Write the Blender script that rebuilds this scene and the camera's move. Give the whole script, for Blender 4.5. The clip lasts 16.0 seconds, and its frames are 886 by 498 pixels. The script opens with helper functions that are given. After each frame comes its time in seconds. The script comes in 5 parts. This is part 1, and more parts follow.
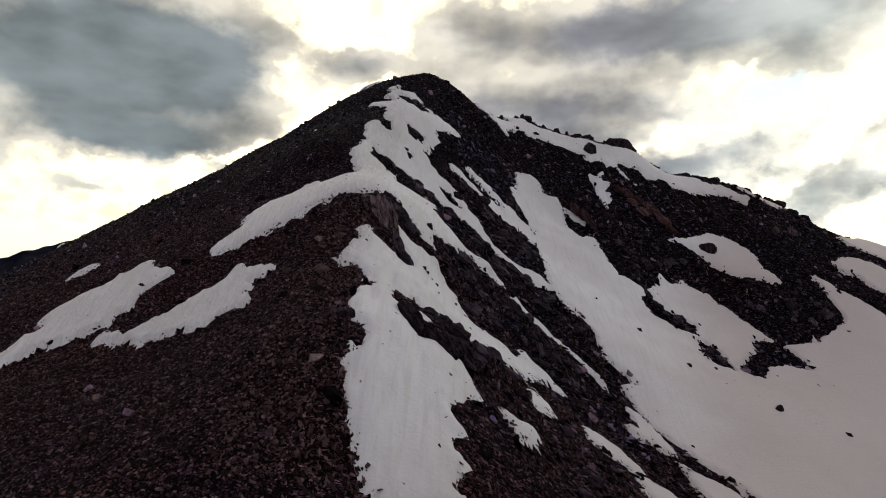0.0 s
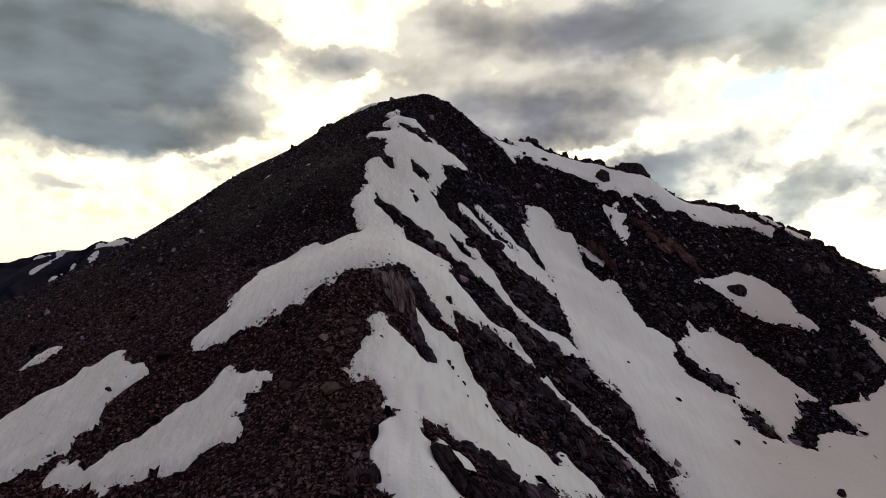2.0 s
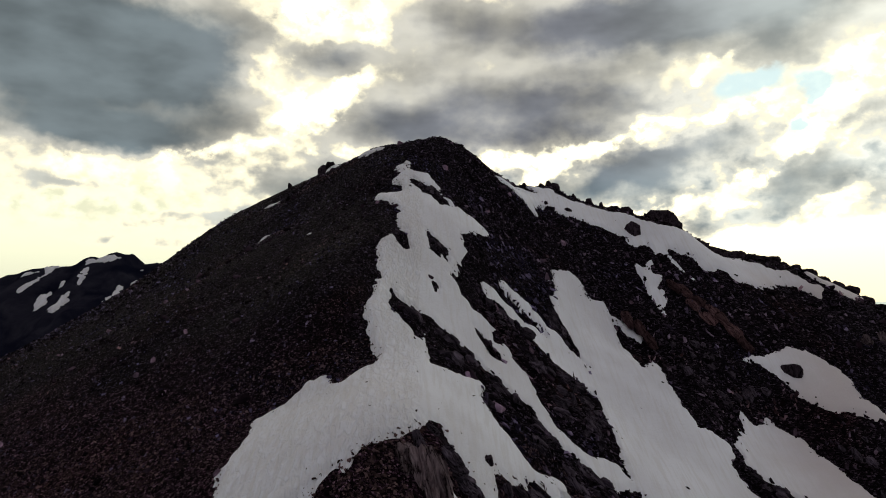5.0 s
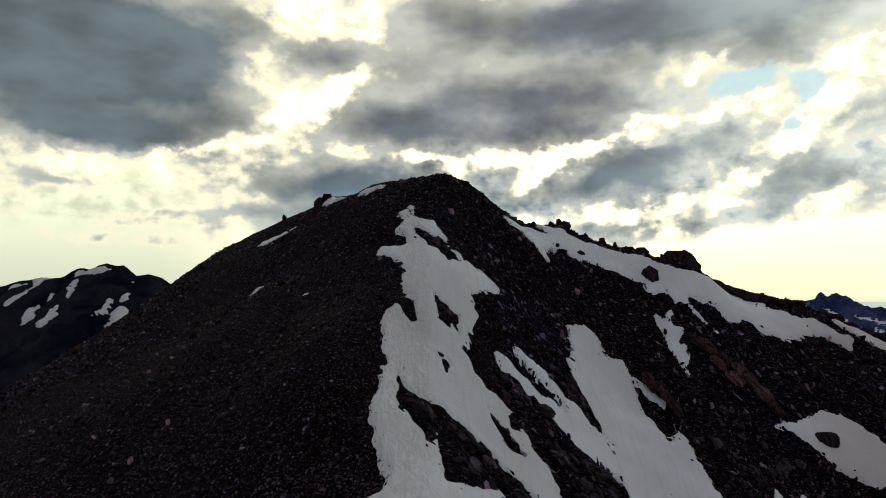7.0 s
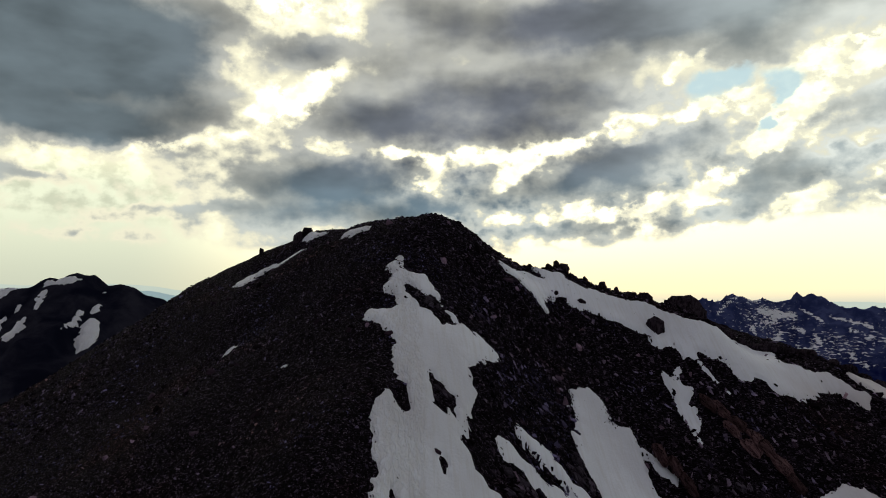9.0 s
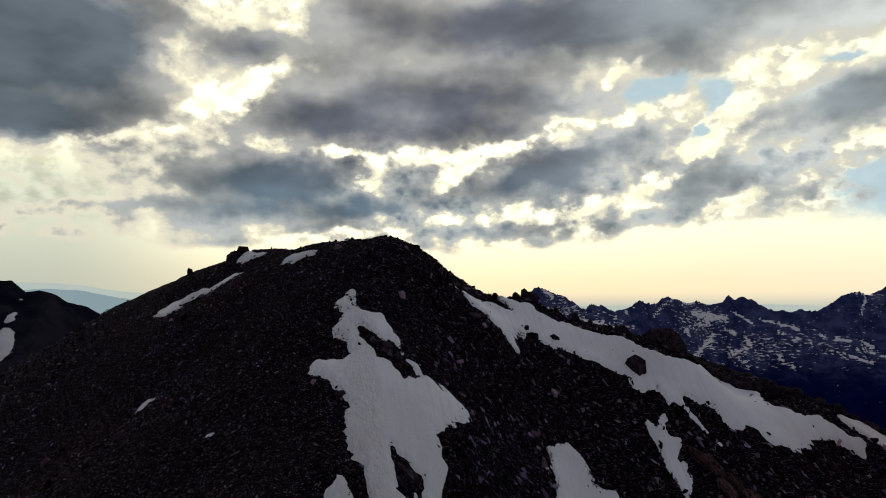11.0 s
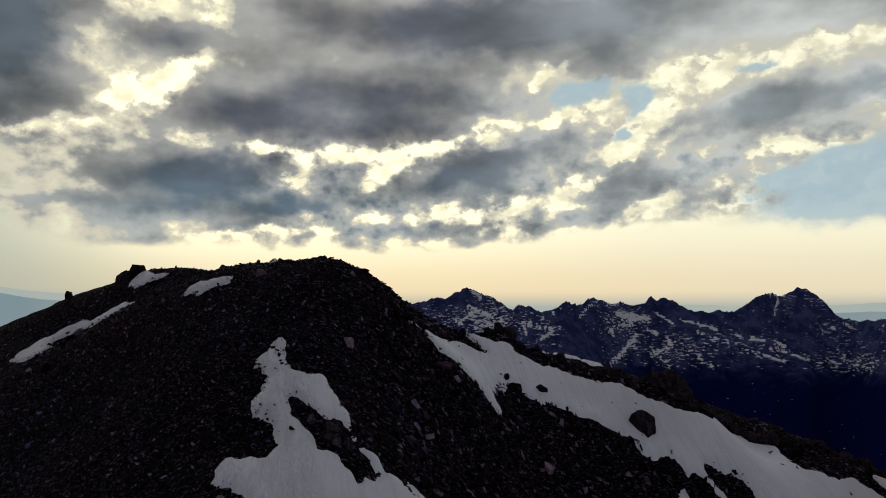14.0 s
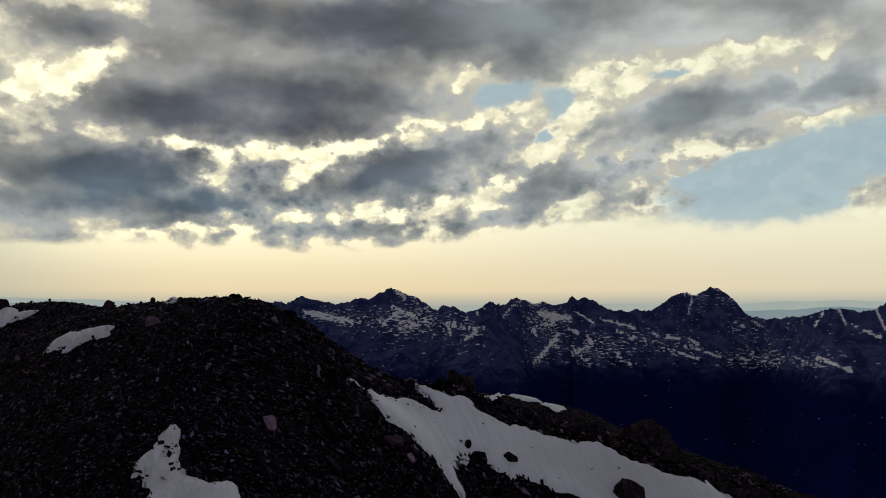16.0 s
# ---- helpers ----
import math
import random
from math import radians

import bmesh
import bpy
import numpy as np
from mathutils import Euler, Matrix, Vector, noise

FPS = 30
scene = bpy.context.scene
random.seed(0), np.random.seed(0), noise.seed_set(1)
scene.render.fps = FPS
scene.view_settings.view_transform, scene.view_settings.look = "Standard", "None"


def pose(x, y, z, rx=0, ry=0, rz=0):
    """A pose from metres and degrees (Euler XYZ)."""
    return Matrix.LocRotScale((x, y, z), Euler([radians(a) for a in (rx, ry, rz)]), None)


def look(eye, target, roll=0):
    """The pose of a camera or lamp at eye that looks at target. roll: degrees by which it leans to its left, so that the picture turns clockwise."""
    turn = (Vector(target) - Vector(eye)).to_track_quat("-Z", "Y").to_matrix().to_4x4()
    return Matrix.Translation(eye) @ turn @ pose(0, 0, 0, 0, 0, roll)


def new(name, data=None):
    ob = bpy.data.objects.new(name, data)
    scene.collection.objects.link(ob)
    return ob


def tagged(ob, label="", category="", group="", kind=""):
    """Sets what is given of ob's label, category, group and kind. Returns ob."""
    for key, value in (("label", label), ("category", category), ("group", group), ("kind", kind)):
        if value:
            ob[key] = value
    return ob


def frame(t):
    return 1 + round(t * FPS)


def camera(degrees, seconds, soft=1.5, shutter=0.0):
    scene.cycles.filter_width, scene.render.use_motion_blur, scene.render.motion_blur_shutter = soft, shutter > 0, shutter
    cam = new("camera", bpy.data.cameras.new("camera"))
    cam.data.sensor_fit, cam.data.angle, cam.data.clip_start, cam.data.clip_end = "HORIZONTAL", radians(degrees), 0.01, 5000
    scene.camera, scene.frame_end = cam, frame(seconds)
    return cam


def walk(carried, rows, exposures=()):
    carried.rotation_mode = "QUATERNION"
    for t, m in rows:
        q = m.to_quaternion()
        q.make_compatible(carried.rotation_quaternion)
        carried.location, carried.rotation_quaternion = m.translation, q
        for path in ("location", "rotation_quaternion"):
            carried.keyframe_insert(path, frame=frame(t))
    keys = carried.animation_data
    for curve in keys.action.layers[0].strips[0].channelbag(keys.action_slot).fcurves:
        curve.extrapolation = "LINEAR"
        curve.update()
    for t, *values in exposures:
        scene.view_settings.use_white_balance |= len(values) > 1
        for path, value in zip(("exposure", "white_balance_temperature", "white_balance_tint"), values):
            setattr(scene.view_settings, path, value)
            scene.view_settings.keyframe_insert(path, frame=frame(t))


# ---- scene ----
cam = camera(62.0, 16.0, 1.05)
METRES, EYE, TILT, LEAN, TURN = 140.0, 0.0, 5.3, -0.5, 0.0
ROWS = [
    (0.0, 0.0, 0.0, 0.0, 0.0, 0.0, -0.0),
    (0.5, -0.0092, 0.0287, 0.0165, -0.44, 0.0, 0.06),
    (1.0, -0.0181, 0.0556, 0.0332, -0.86, -0.02, 0.16),
    (1.5, -0.0247, 0.079, 0.0501, -1.09, -0.11, 0.3),
    (2.0, -0.0303, 0.1015, 0.0671, -1.18, -0.21, 0.38),
    (2.5, -0.0354, 0.1234, 0.0836, -1.26, -0.28, 0.44),
    (3.0, -0.0404, 0.1454, 0.1007, -1.34, -0.34, 0.48),
    (3.5, -0.0446, 0.165, 0.1174, -1.37, -0.39, 0.53),
    (4.0, -0.0487, 0.1846, 0.1346, -1.4, -0.44, 0.54),
    (6.5, -0.065, 0.2788, 0.2237, -1.79, -0.67, 0.57),
    (7.0, -0.0688, 0.2978, 0.2411, -1.92, -0.69, 0.52),
    (7.5, -0.0724, 0.317, 0.2586, -1.97, -0.71, 0.45),
    (8.0, -0.0753, 0.3368, 0.2767, -2.08, -0.75, 0.4),
    (8.5, -0.0785, 0.3566, 0.2943, -2.51, -0.85, 0.32),
    (9.0, -0.0809, 0.3816, 0.3114, -3.51, -0.94, 0.25),
    (11.5, -0.0951, 0.5463, 0.3483, -9.24, -0.89, -0.54),
    (12.0, -0.0966, 0.582, 0.3515, -10.38, -0.86, -0.61),
    (12.5, -0.097, 0.6178, 0.3543, -11.5, -0.86, -0.67),
    (13.0, -0.0963, 0.6551, 0.3567, -12.48, -0.87, -0.74),
    (13.5, -0.0946, 0.6911, 0.3591, -13.05, -0.86, -0.76),
    (14.0, -0.0916, 0.7258, 0.3675, -13.72, -0.92, -0.96),
    (14.5, -0.0893, 0.762, 0.3752, -15.58, -0.9, -0.97),
    (15.0, -0.0856, 0.7989, 0.3829, -17.0, -0.89, -1.08),
    (15.5, -0.0811, 0.834, 0.3902, -18.23, -0.89, -1.18),
    (16.0, -0.0757, 0.8701, 0.3949, -19.65, -0.87, -1.22),
]
# seconds, stops, kelvin, tint
EXPOSURES = [(0.0, 1.23, 6900, 9), (1.5, 1.18, 6900, 9), (3.5, 1.04, 6900, 8), (4.5, 0.97, 6800, 7), (6.5, 0.74, 6450, 4), (8.5, 0.60, 6400, 3), (9.5, 0.53, 6280, 7),
             (11.5, 0.28, 6190, 9), (13.0, 0.15, 6190, 9), (14.5, 0.05, 6190, 9), (16.0, -0.03, 6190, 9)]
walk(cam, [(t, pose(0, 0, EYE, TILT, LEAN, TURN) @ pose(METRES * x, METRES * y, METRES * z, 90 + pitch, roll, yaw)) for t, x, y, z, yaw, pitch, roll in ROWS], EXPOSURES)

# ---------------------------------------------------------------- light
SUN_AZ, SUN_EL = -8.0, 24.0          # degrees, azimuth from +y to the right
world = bpy.data.worlds.new("sky")
scene.world = world
world.use_nodes = True
wt = world.node_tree
wt.nodes.clear()


def math_node(tree, op, a, b=None, c=None, clamp=False):
    n = tree.nodes.new("ShaderNodeMath")
    n.operation, n.use_clamp = op, clamp
    for i, v in enumerate((a, b, c)):
        if v is None:
            continue
        if isinstance(v, (int, float)):
            n.inputs[i].default_value = v
        else:
            tree.links.new(v, n.inputs[i])
    return n.outputs[0]


def mix_node(tree, fac, a, b, blend="MIX"):
    n = tree.nodes.new("ShaderNodeMix")
    n.data_type, n.blend_type = "RGBA", blend
    for i, v in ((0, fac), (6, a), (7, b)):
        if isinstance(v, (int, float)):
            n.inputs[i].default_value = v
        elif isinstance(v, tuple):
            n.inputs[i].default_value = (*v, 1)
        else:
            tree.links.new(v, n.inputs[i])
    return n.outputs[2]


def ramp_node(tree, fac, stops, smooth=False):
    n = tree.nodes.new("ShaderNodeValToRGB")
    n.color_ramp.interpolation = "EASE" if smooth else "LINEAR"
    while len(n.color_ramp.elements) < len(stops):
        n.color_ramp.elements.new(0.5)
    for e, (p, c) in zip(n.color_ramp.elements, stops):
        e.position = p
        e.color = (*c, 1) if isinstance(c, tuple) else (c, c, c, 1)
    tree.links.new(fac, n.inputs[0])
    return n.outputs[0]


def noise_node(tree, vec, scale, detail=4.0, rough=0.55, distort=0.0):
    n = tree.nodes.new("ShaderNodeTexNoise")
    n.inputs["Scale"].default_value, n.inputs["Detail"].default_value = scale, detail
    n.inputs["Roughness"].default_value, n.inputs["Distortion"].default_value = rough, distort
    if vec is not None:
        tree.links.new(vec, n.inputs["Vector"])
    return n


def map_range(tree, v, a, b, c=0.0, d=1.0, smooth=True):
    n = tree.nodes.new("ShaderNodeMapRange")
    n.interpolation_type = "SMOOTHSTEP" if smooth else "LINEAR"
    for i, x in ((1, a), (2, b), (3, c), (4, d)):
        n.inputs[i].default_value = x
    tree.links.new(v, n.inputs[0])
    return n.outputs[0]


# clouds: azimuth, elevation, half width, half height (degrees), turn, weight
MASSES, SEAMS, GAPS = [], [], []


def cloud_masses(*rows):
    MASSES.extend(rows)


def bright_seams(*rows):
    SEAMS.extend(rows)


def clear_gaps(*rows):
    GAPS.extend(rows)


CLOUD_BASE = -0.18
cloud_masses((12.4, 21.2, 14.3, 2.19, 0, 0.8), (24.9, 21.3, 11, 2.4, 3, 0.8), (26.2, 18.3, 2.4, 1.23, 0, 0.5), (41.8, 20.1, 8.5, 1.69, 8, 0.5), (49.4, 18, 3.8, 1.62, 25, 0.3))
cloud_masses((3.8, 15.5, 9.1, 2.64, 0, 0.75), (-3.3, 13.7, 5.6, 1.77, 0, 0.5), (12.4, 16.1, 5.2, 1.88, 0, 0.45), (9.8, 13.5, 6.4, 0.93, 0, 0.35), (18.2, 15.4, 3.1, 0.55, 8, 0.35))
cloud_masses((-6.8, 19, 2.9, 1.18, 0, 0.35), (-5, 9.2, 6.9, 1.9, 0, 1.05), (-8.5, 6.7, 4.5, 0.85, 0, 0.5), (1, 7.1, 4, 0.91, 8, 0.65), (-1.3, 5.9, 1.9, 0.41, 0, 0.4))
cloud_masses((8.6, 8.4, 4.2, 1.2, 10, 0.4), (15.5, 10.4, 3.8, 1.82, 15, 0.9), (20.4, 10.9, 3.6, 1.39, 10, 0.45), (22.6, 12.6, 2.5, 1.07, 0, 0.4), (12.5, 5.6, 7.7, 0.52, 3, 0.5))
cloud_masses((17.7, 8.6, 3.6, 0.87, 15, 0.35), (27.5, 9.5, 2.4, 1.64, 20, 0.8), (24.4, 6.8, 3, 0.57, 15, 0.35), (32.6, 10.2, 3.3, 0.85, 8, 0.45), (34.7, 8.5, 3.3, 0.68, 10, 0.45))
cloud_masses((41.2, 14.5, 7.3, 1.27, 8, 0.75), (48.6, 14.8, 4.1, 1.19, 8, 0.75), (36.9, 14.1, 3.3, 1.06, 15, 0.45), (37.6, 12.4, 4.1, 0.74, 5, 0.3), (-9.7, 11.9, 3.4, 0.53, 0, 0.25))
cloud_masses((-9.8, 4.7, 2.3, 0.38, 0, 0.3), (6, 9.8, 2, 0.85, 0, 0.35), (-28.9, 17.8, 5, 3.92, 0, 0.7), (-20.8, 20.7, 7.7, 2.05, 0, 0.6), (-16, 18.8, 3.3, 2.75, -10, 0.4))
cloud_masses((-25.5, 17.2, 7.1, 4.07, -5, 1), (-18.7, 16.9, 4.7, 2.94, -20, 0.85), (-22.4, 12.6, 7, 1.1, -3, 0.8), (-15, 13.9, 2.4, 0.49, 0, 0.3), (-27.9, 8.9, 2.2, 0.76, 0, 0.45))
cloud_masses((-25.3, 8.7, 1.6, 0.35, 0, 0.3), (-6.6, 19.2, 2.6, 0.89, 0, 0.35), (-18.4, 6.8, 3.8, 0.49, 3, 0.4), (-13.2, 7.2, 2.2, 0.42, 0, 0.35), (-23.3, 5.2, 2.5, 0.28, 0, 0.2))
bright_seams((-8.6, 15.4, 2.3, 1.19, 25, -0.5), (-6.4, 17.2, 1.6, 0.49, 15, -0.35), (-5.8, 12.3, 2.6, 0.47, 0, -0.4), (3.9, 11.6, 6.2, 0.37, 0, -0.6), (10.7, 11.9, 3.9, 0.38, 8, -0.55))
bright_seams((16, 13.2, 2.4, 0.6, 25, -0.6), (17.8, 12.6, 1.5, 0.69, 0, -0.4), (9, 10.2, 1.8, 0.55, 35, -0.6), (1.8, 9.2, 1.6, 0.71, 0, -0.55), (6.9, 6.7, 4.6, 0.43, 0, -0.4))
bright_seams((13.8, 7.2, 2.4, 0.57, 15, -0.5), (18, 7.6, 2.4, 0.57, 10, -0.45), (23.9, 8.5, 2.7, 0.61, 45, -0.55), (27.3, 11.2, 3.2, 0.47, 35, -0.6), (29.2, 13.9, 3.2, 0.76, 30, -0.6))
bright_seams((23.3, 14.5, 2.9, 0.59, 10, -0.55), (21.8, 17.2, 2.2, 0.33, 30, -0.5), (32.7, 17, 3.2, 1.14, 15, -0.65), (38.2, 17.2, 4.4, 0.63, 18, -0.45), (46.5, 16.3, 2.7, 0.82, 45, -0.5))
bright_seams((42.9, 17.9, 3.8, 0.69, 10, -0.4), (39.2, 11.2, 5.5, 0.49, -3, -0.45), (46.4, 12.2, 1.9, 0.42, 15, -0.5), (37.1, 9, 3.2, 0.5, 8, -0.45), (29.2, 7.4, 2.3, 0.48, 25, -0.55))
bright_seams((-0.8, 5.3, 5.5, 0.29, 5, -0.35), (48.7, 8.1, 2.6, 0.34, -5, -0.3), (-3.5, 20.6, 1.6, 0.74, 0, -0.3), (-8.8, 22.1, 2.8, 1.76, 0, -0.5), (-11.6, 17.9, 2.1, 1.62, 0, -0.3))
bright_seams((-8.3, 15.2, 2.8, 1.17, 30, -0.65), (-5, 17.9, 1.2, 0.45, 30, -0.4), (-17, 11.9, 4.8, 0.49, 10, -0.5), (-25.2, 10.2, 1.2, 0.97, 0, -0.4), (-20.4, 9.8, 3.5, 0.56, 0, -0.25))
bright_seams((-4, 21.6, 1.3, 1.6, 0, -0.3))
clear_gaps((24.9, 16.4, 2.9, 1, 15, 1.2), (28.8, 15.4, 1.5, 1.17, 60, 1), (36.9, 17, 1.6, 0.36, 0, 0.7), (27.5, 12.9, 1, 0.47, 0, 0.8), (46.3, 9.7, 6.7, 1.87, 5, 1.2))
clear_gaps((42.2, 7.8, 6.4, 2.02, 0, 1), (50.3, 11.4, 2, 1.67, 0, 1))

coord = wt.nodes.new("ShaderNodeTexCoord")
sep = wt.nodes.new("ShaderNodeSeparateXYZ")
wt.links.new(coord.outputs["Generated"], sep.inputs[0])
sx, sy, sz = sep.outputs
az = math_node(wt, "MULTIPLY", math_node(wt, "ARCTAN2", sx, sy), 57.29578)
el = math_node(wt, "MULTIPLY", math_node(wt, "ARCSINE", sz), 57.29578)
up = math_node(wt, "MAXIMUM", math_node(wt, "ADD", sz, 0.10), 0.06)
layer = wt.nodes.new("ShaderNodeCombineXYZ")
wt.links.new(math_node(wt, "DIVIDE", sx, up), layer.inputs[0])
wt.links.new(math_node(wt, "DIVIDE", sy, up), layer.inputs[1])
dome = wt.nodes.new("ShaderNodeCombineXYZ")
wt.links.new(az, dome.inputs[0])
wt.links.new(math_node(wt, "MULTIPLY", el, 1.3), dome.inputs[1])
# warped place on the dome, so that cloud edges billow
warp = noise_node(wt, dome.outputs[0], 0.16, 4.0, 0.5)
warp_xyz = wt.nodes.new("ShaderNodeVectorMath")
warp_xyz.operation = "MULTIPLY_ADD"
wt.links.new(warp.outputs["Color"], warp_xyz.inputs[0])
warp_xyz.inputs[1].default_value, warp_xyz.inputs[2].default_value = (3.0, 1.5, 0), (-1.5, -0.75, 0)
place = wt.nodes.new("ShaderNodeCombineXYZ")
wt.links.new(az, place.inputs[0])
wt.links.new(el, place.inputs[1])
moved = wt.nodes.new("ShaderNodeVectorMath")
moved.operation = "ADD"
wt.links.new(place.outputs[0], moved.inputs[0])
wt.links.new(warp_xyz.outputs[0], moved.inputs[1])

curl = noise_node(wt, dome.outputs[0], 0.5, 5.0, 0.52)
curl_xyz = wt.nodes.new("ShaderNodeVectorMath")
curl_xyz.operation = "MULTIPLY_ADD"
wt.links.new(curl.outputs["Color"], curl_xyz.inputs[0])
curl_xyz.inputs[1].default_value, curl_xyz.inputs[2].default_value = (3.2, 1.9, 0), (-1.6, -0.95, 0)
curled = wt.nodes.new("ShaderNodeVectorMath")
curled.operation = "ADD"
wt.links.new(moved.outputs[0], curled.inputs[0])
wt.links.new(curl_xyz.outputs[0], curled.inputs[1])


def blobs(rows, size):
    total = None
    for a, e, w, h, turn, weight in rows:
        mp = wt.nodes.new("ShaderNodeMapping")
        mp.vector_type = "TEXTURE"
        mp.inputs["Location"].default_value = (a, e, 0)
        mp.inputs["Rotation"].default_value = (0, 0, radians(turn))
        mp.inputs["Scale"].default_value = (w * size, h * size, 1)
        wt.links.new(curled.outputs[0], mp.inputs["Vector"])
        g = wt.nodes.new("ShaderNodeTexGradient")
        g.gradient_type = "SPHERICAL"
        wt.links.new(mp.outputs[0], g.inputs[0])
        total = math_node(wt, "MULTIPLY_ADD", map_range(wt, g.outputs["Fac"], 0.0, 1.0), weight * (0.76 if weight > 0 else 0.72), 0.0 if total is None else total)
    return total


ragged = noise_node(wt, dome.outputs[0], 0.42, 5.0, 0.6).outputs["Fac"]
total = math_node(wt, "MULTIPLY_ADD", blobs(SEAMS, 1.9), map_range(wt, ragged, 0.38, 0.60, 0.35, 1.45), blobs(MASSES, 1.8))
gap = blobs(GAPS, 1.8)
billow = noise_node(wt, layer.outputs[0], 0.8, 6.0, 0.55, 0.3).outputs["Fac"]
rolls = noise_node(wt, dome.outputs[0], 0.10, 3.0, 0.5).outputs["Fac"]
puffs = noise_node(wt, dome.outputs[0], 0.26, 4.5, 0.48).outputs["Fac"]
front = map_range(wt, sy, 0.15, 0.60)
loose = math_node(wt, "MULTIPLY_ADD", billow, 1.2, -0.10)
thick = math_node(wt, "MULTIPLY_ADD", rolls, 0.5, total)
thick = math_node(wt, "MULTIPLY_ADD", puffs, 0.45, thick)
crisp = noise_node(wt, dome.outputs[0], 0.55, 6.0, 0.52).outputs["Fac"]
low_east = math_node(wt, "MULTIPLY", map_range(wt, el, 10.0, 18.0, 1.0, 0.30), map_range(wt, az, -16.0, 8.0, 0.45, 1.0))
thick = math_node(wt, "MULTIPLY_ADD", math_node(wt, "SUBTRACT", crisp, 0.5), math_node(wt, "MULTIPLY", math_node(wt, "MULTIPLY", low_east, 2.0), map_range(wt, total, 0.10, 0.50, 1.0, 0.30)), thick)
thick = math_node(wt, "ADD", thick, CLOUD_BASE)
thick = math_node(wt, "MULTIPLY_ADD", math_node(wt, "MULTIPLY", map_range(wt, az, -18.0, -6.0, 1.0, 0.0), map_range(wt, el, 8.5, 11.5, 1.0, 0.0)), -0.16, thick)
thick = math_node(wt, "ADD", thick, map_range(wt, el, 24.0, 42.0, 0.0, 0.25))
density = math_node(wt, "ADD", math_node(wt, "MULTIPLY", thick, front), math_node(wt, "MULTIPLY", loose, math_node(wt, "SUBTRACT", 1.0, front)))
# heaped clouds low in the east have firm bright rims
firm = math_node(wt, "MULTIPLY_ADD", low_east, 0.35, 1.0)
density = math_node(wt, "MULTIPLY_ADD", math_node(wt, "SUBTRACT", density, 0.30), firm, 0.30)
density = math_node(wt, "MULTIPLY", density, map_range(wt, math_node(wt, "ADD", math_node(wt, "MULTIPLY_ADD", puffs, 2.0, el), map_range(wt, az, 12.0, 34.0, 0.0, -2.2)), 4.9, 6.1))
opening = map_range(wt, math_node(wt, "SUBTRACT", math_node(wt, "ADD", gap, math_node(wt, "ADD", math_node(wt, "MULTIPLY", puffs, 0.5), math_node(wt, "MULTIPLY", crisp, 0.35))), density), 0.40, 0.85, 0.0, 0.92)
opening = math_node(wt, "MULTIPLY", opening, map_range(wt, gap, 0.12, 0.45))
# nearness to the hidden sun
sun_way = (math.sin(radians(SUN_AZ)) * math.cos(radians(SUN_EL)), math.cos(radians(SUN_AZ)) * math.cos(radians(SUN_EL)), math.sin(radians(SUN_EL)))
dot = wt.nodes.new("ShaderNodeVectorMath")
dot.operation = "DOT_PRODUCT"
wt.links.new(coord.outputs["Generated"], dot.inputs[0])
dot.inputs[1].default_value = sun_way
near_sun = map_range(wt, dot.outputs["Value"], 0.72, 0.99)
sky_tex = wt.nodes.new("ShaderNodeTexSky")
sky_tex.sky_type, sky_tex.sun_disc = "NISHITA", False
sky_tex.sun_elevation, sky_tex.sun_rotation = radians(SUN_EL), radians(SUN_AZ)
sky_tex.altitude, sky_tex.dust_density = 3000, 2.0
clear = mix_node(wt, 1.0, sky_tex.outputs[0], (0.09, 0.09, 0.09), "MULTIPLY")
lit = mix_node(wt, near_sun, (0.95, 0.885, 0.635), (1.28, 1.155, 0.765))
side = map_range(wt, az, -22.0, 4.0)
east = map_range(wt, az, 10.0, 32.0)
low = map_range(wt, el, 7.0, 13.0, 1.0, 0.0)
dark = mix_node(wt, side, (0.084, 0.101, 0.113), (0.098, 0.103, 0.122))
dark = mix_node(wt, low, dark, (0.090, 0.122, 0.148))
dark = mix_node(wt, east, dark, (0.215, 0.236, 0.238))
mid = mix_node(wt, east, (0.300, 0.290, 0.264), (0.450, 0.450, 0.412))
mid = mix_node(wt, math_node(wt, "MULTIPLY", low, 0.7), mid, (0.345, 0.355, 0.332))
mid = mix_node(wt, front, (0.142, 0.124, 0.142), mid)
pale = mix_node(wt, near_sun, (0.56, 0.53, 0.425), (0.66, 0.605, 0.455))
west_low = math_node(wt, "MULTIPLY", map_range(wt, az, -20.0, -4.0, 1.0, 0.0), map_range(wt, el, 8.0, 13.5, 1.0, 0.0))
lit = mix_node(wt, west_low, lit, (0.60, 0.60, 0.45))
curd = noise_node(wt, dome.outputs[0], 0.6, 5.0, 0.52).outputs["Fac"]
lit = mix_node(wt, 1.0, lit, math_node(wt, "MULTIPLY_ADD", map_range(wt, curd, 0.36, 0.60, -0.26, 0.04), map_range(wt, el, 5.2, 7.2), 1.02), "MULTIPLY")
c2 = mix_node(wt, map_range(wt, density, 0.0, 0.26), lit, pale)
c2 = mix_node(wt, map_range(wt, density, 0.22, 0.50), c2, mid)
c3 = mix_node(wt, map_range(wt, density, 0.42, 1.15), c2, dark)
streaks = wt.nodes.new("ShaderNodeMapping")
streaks.inputs["Scale"].default_value = (0.60, 1.05, 1)
streaks.inputs["Rotation"].default_value = (0, 0, radians(-3))
wt.links.new(dome.outputs[0], streaks.inputs[0])
swell = noise_node(wt, streaks.outputs[0], 0.19, 4.0, 0.45).outputs["Fac"]
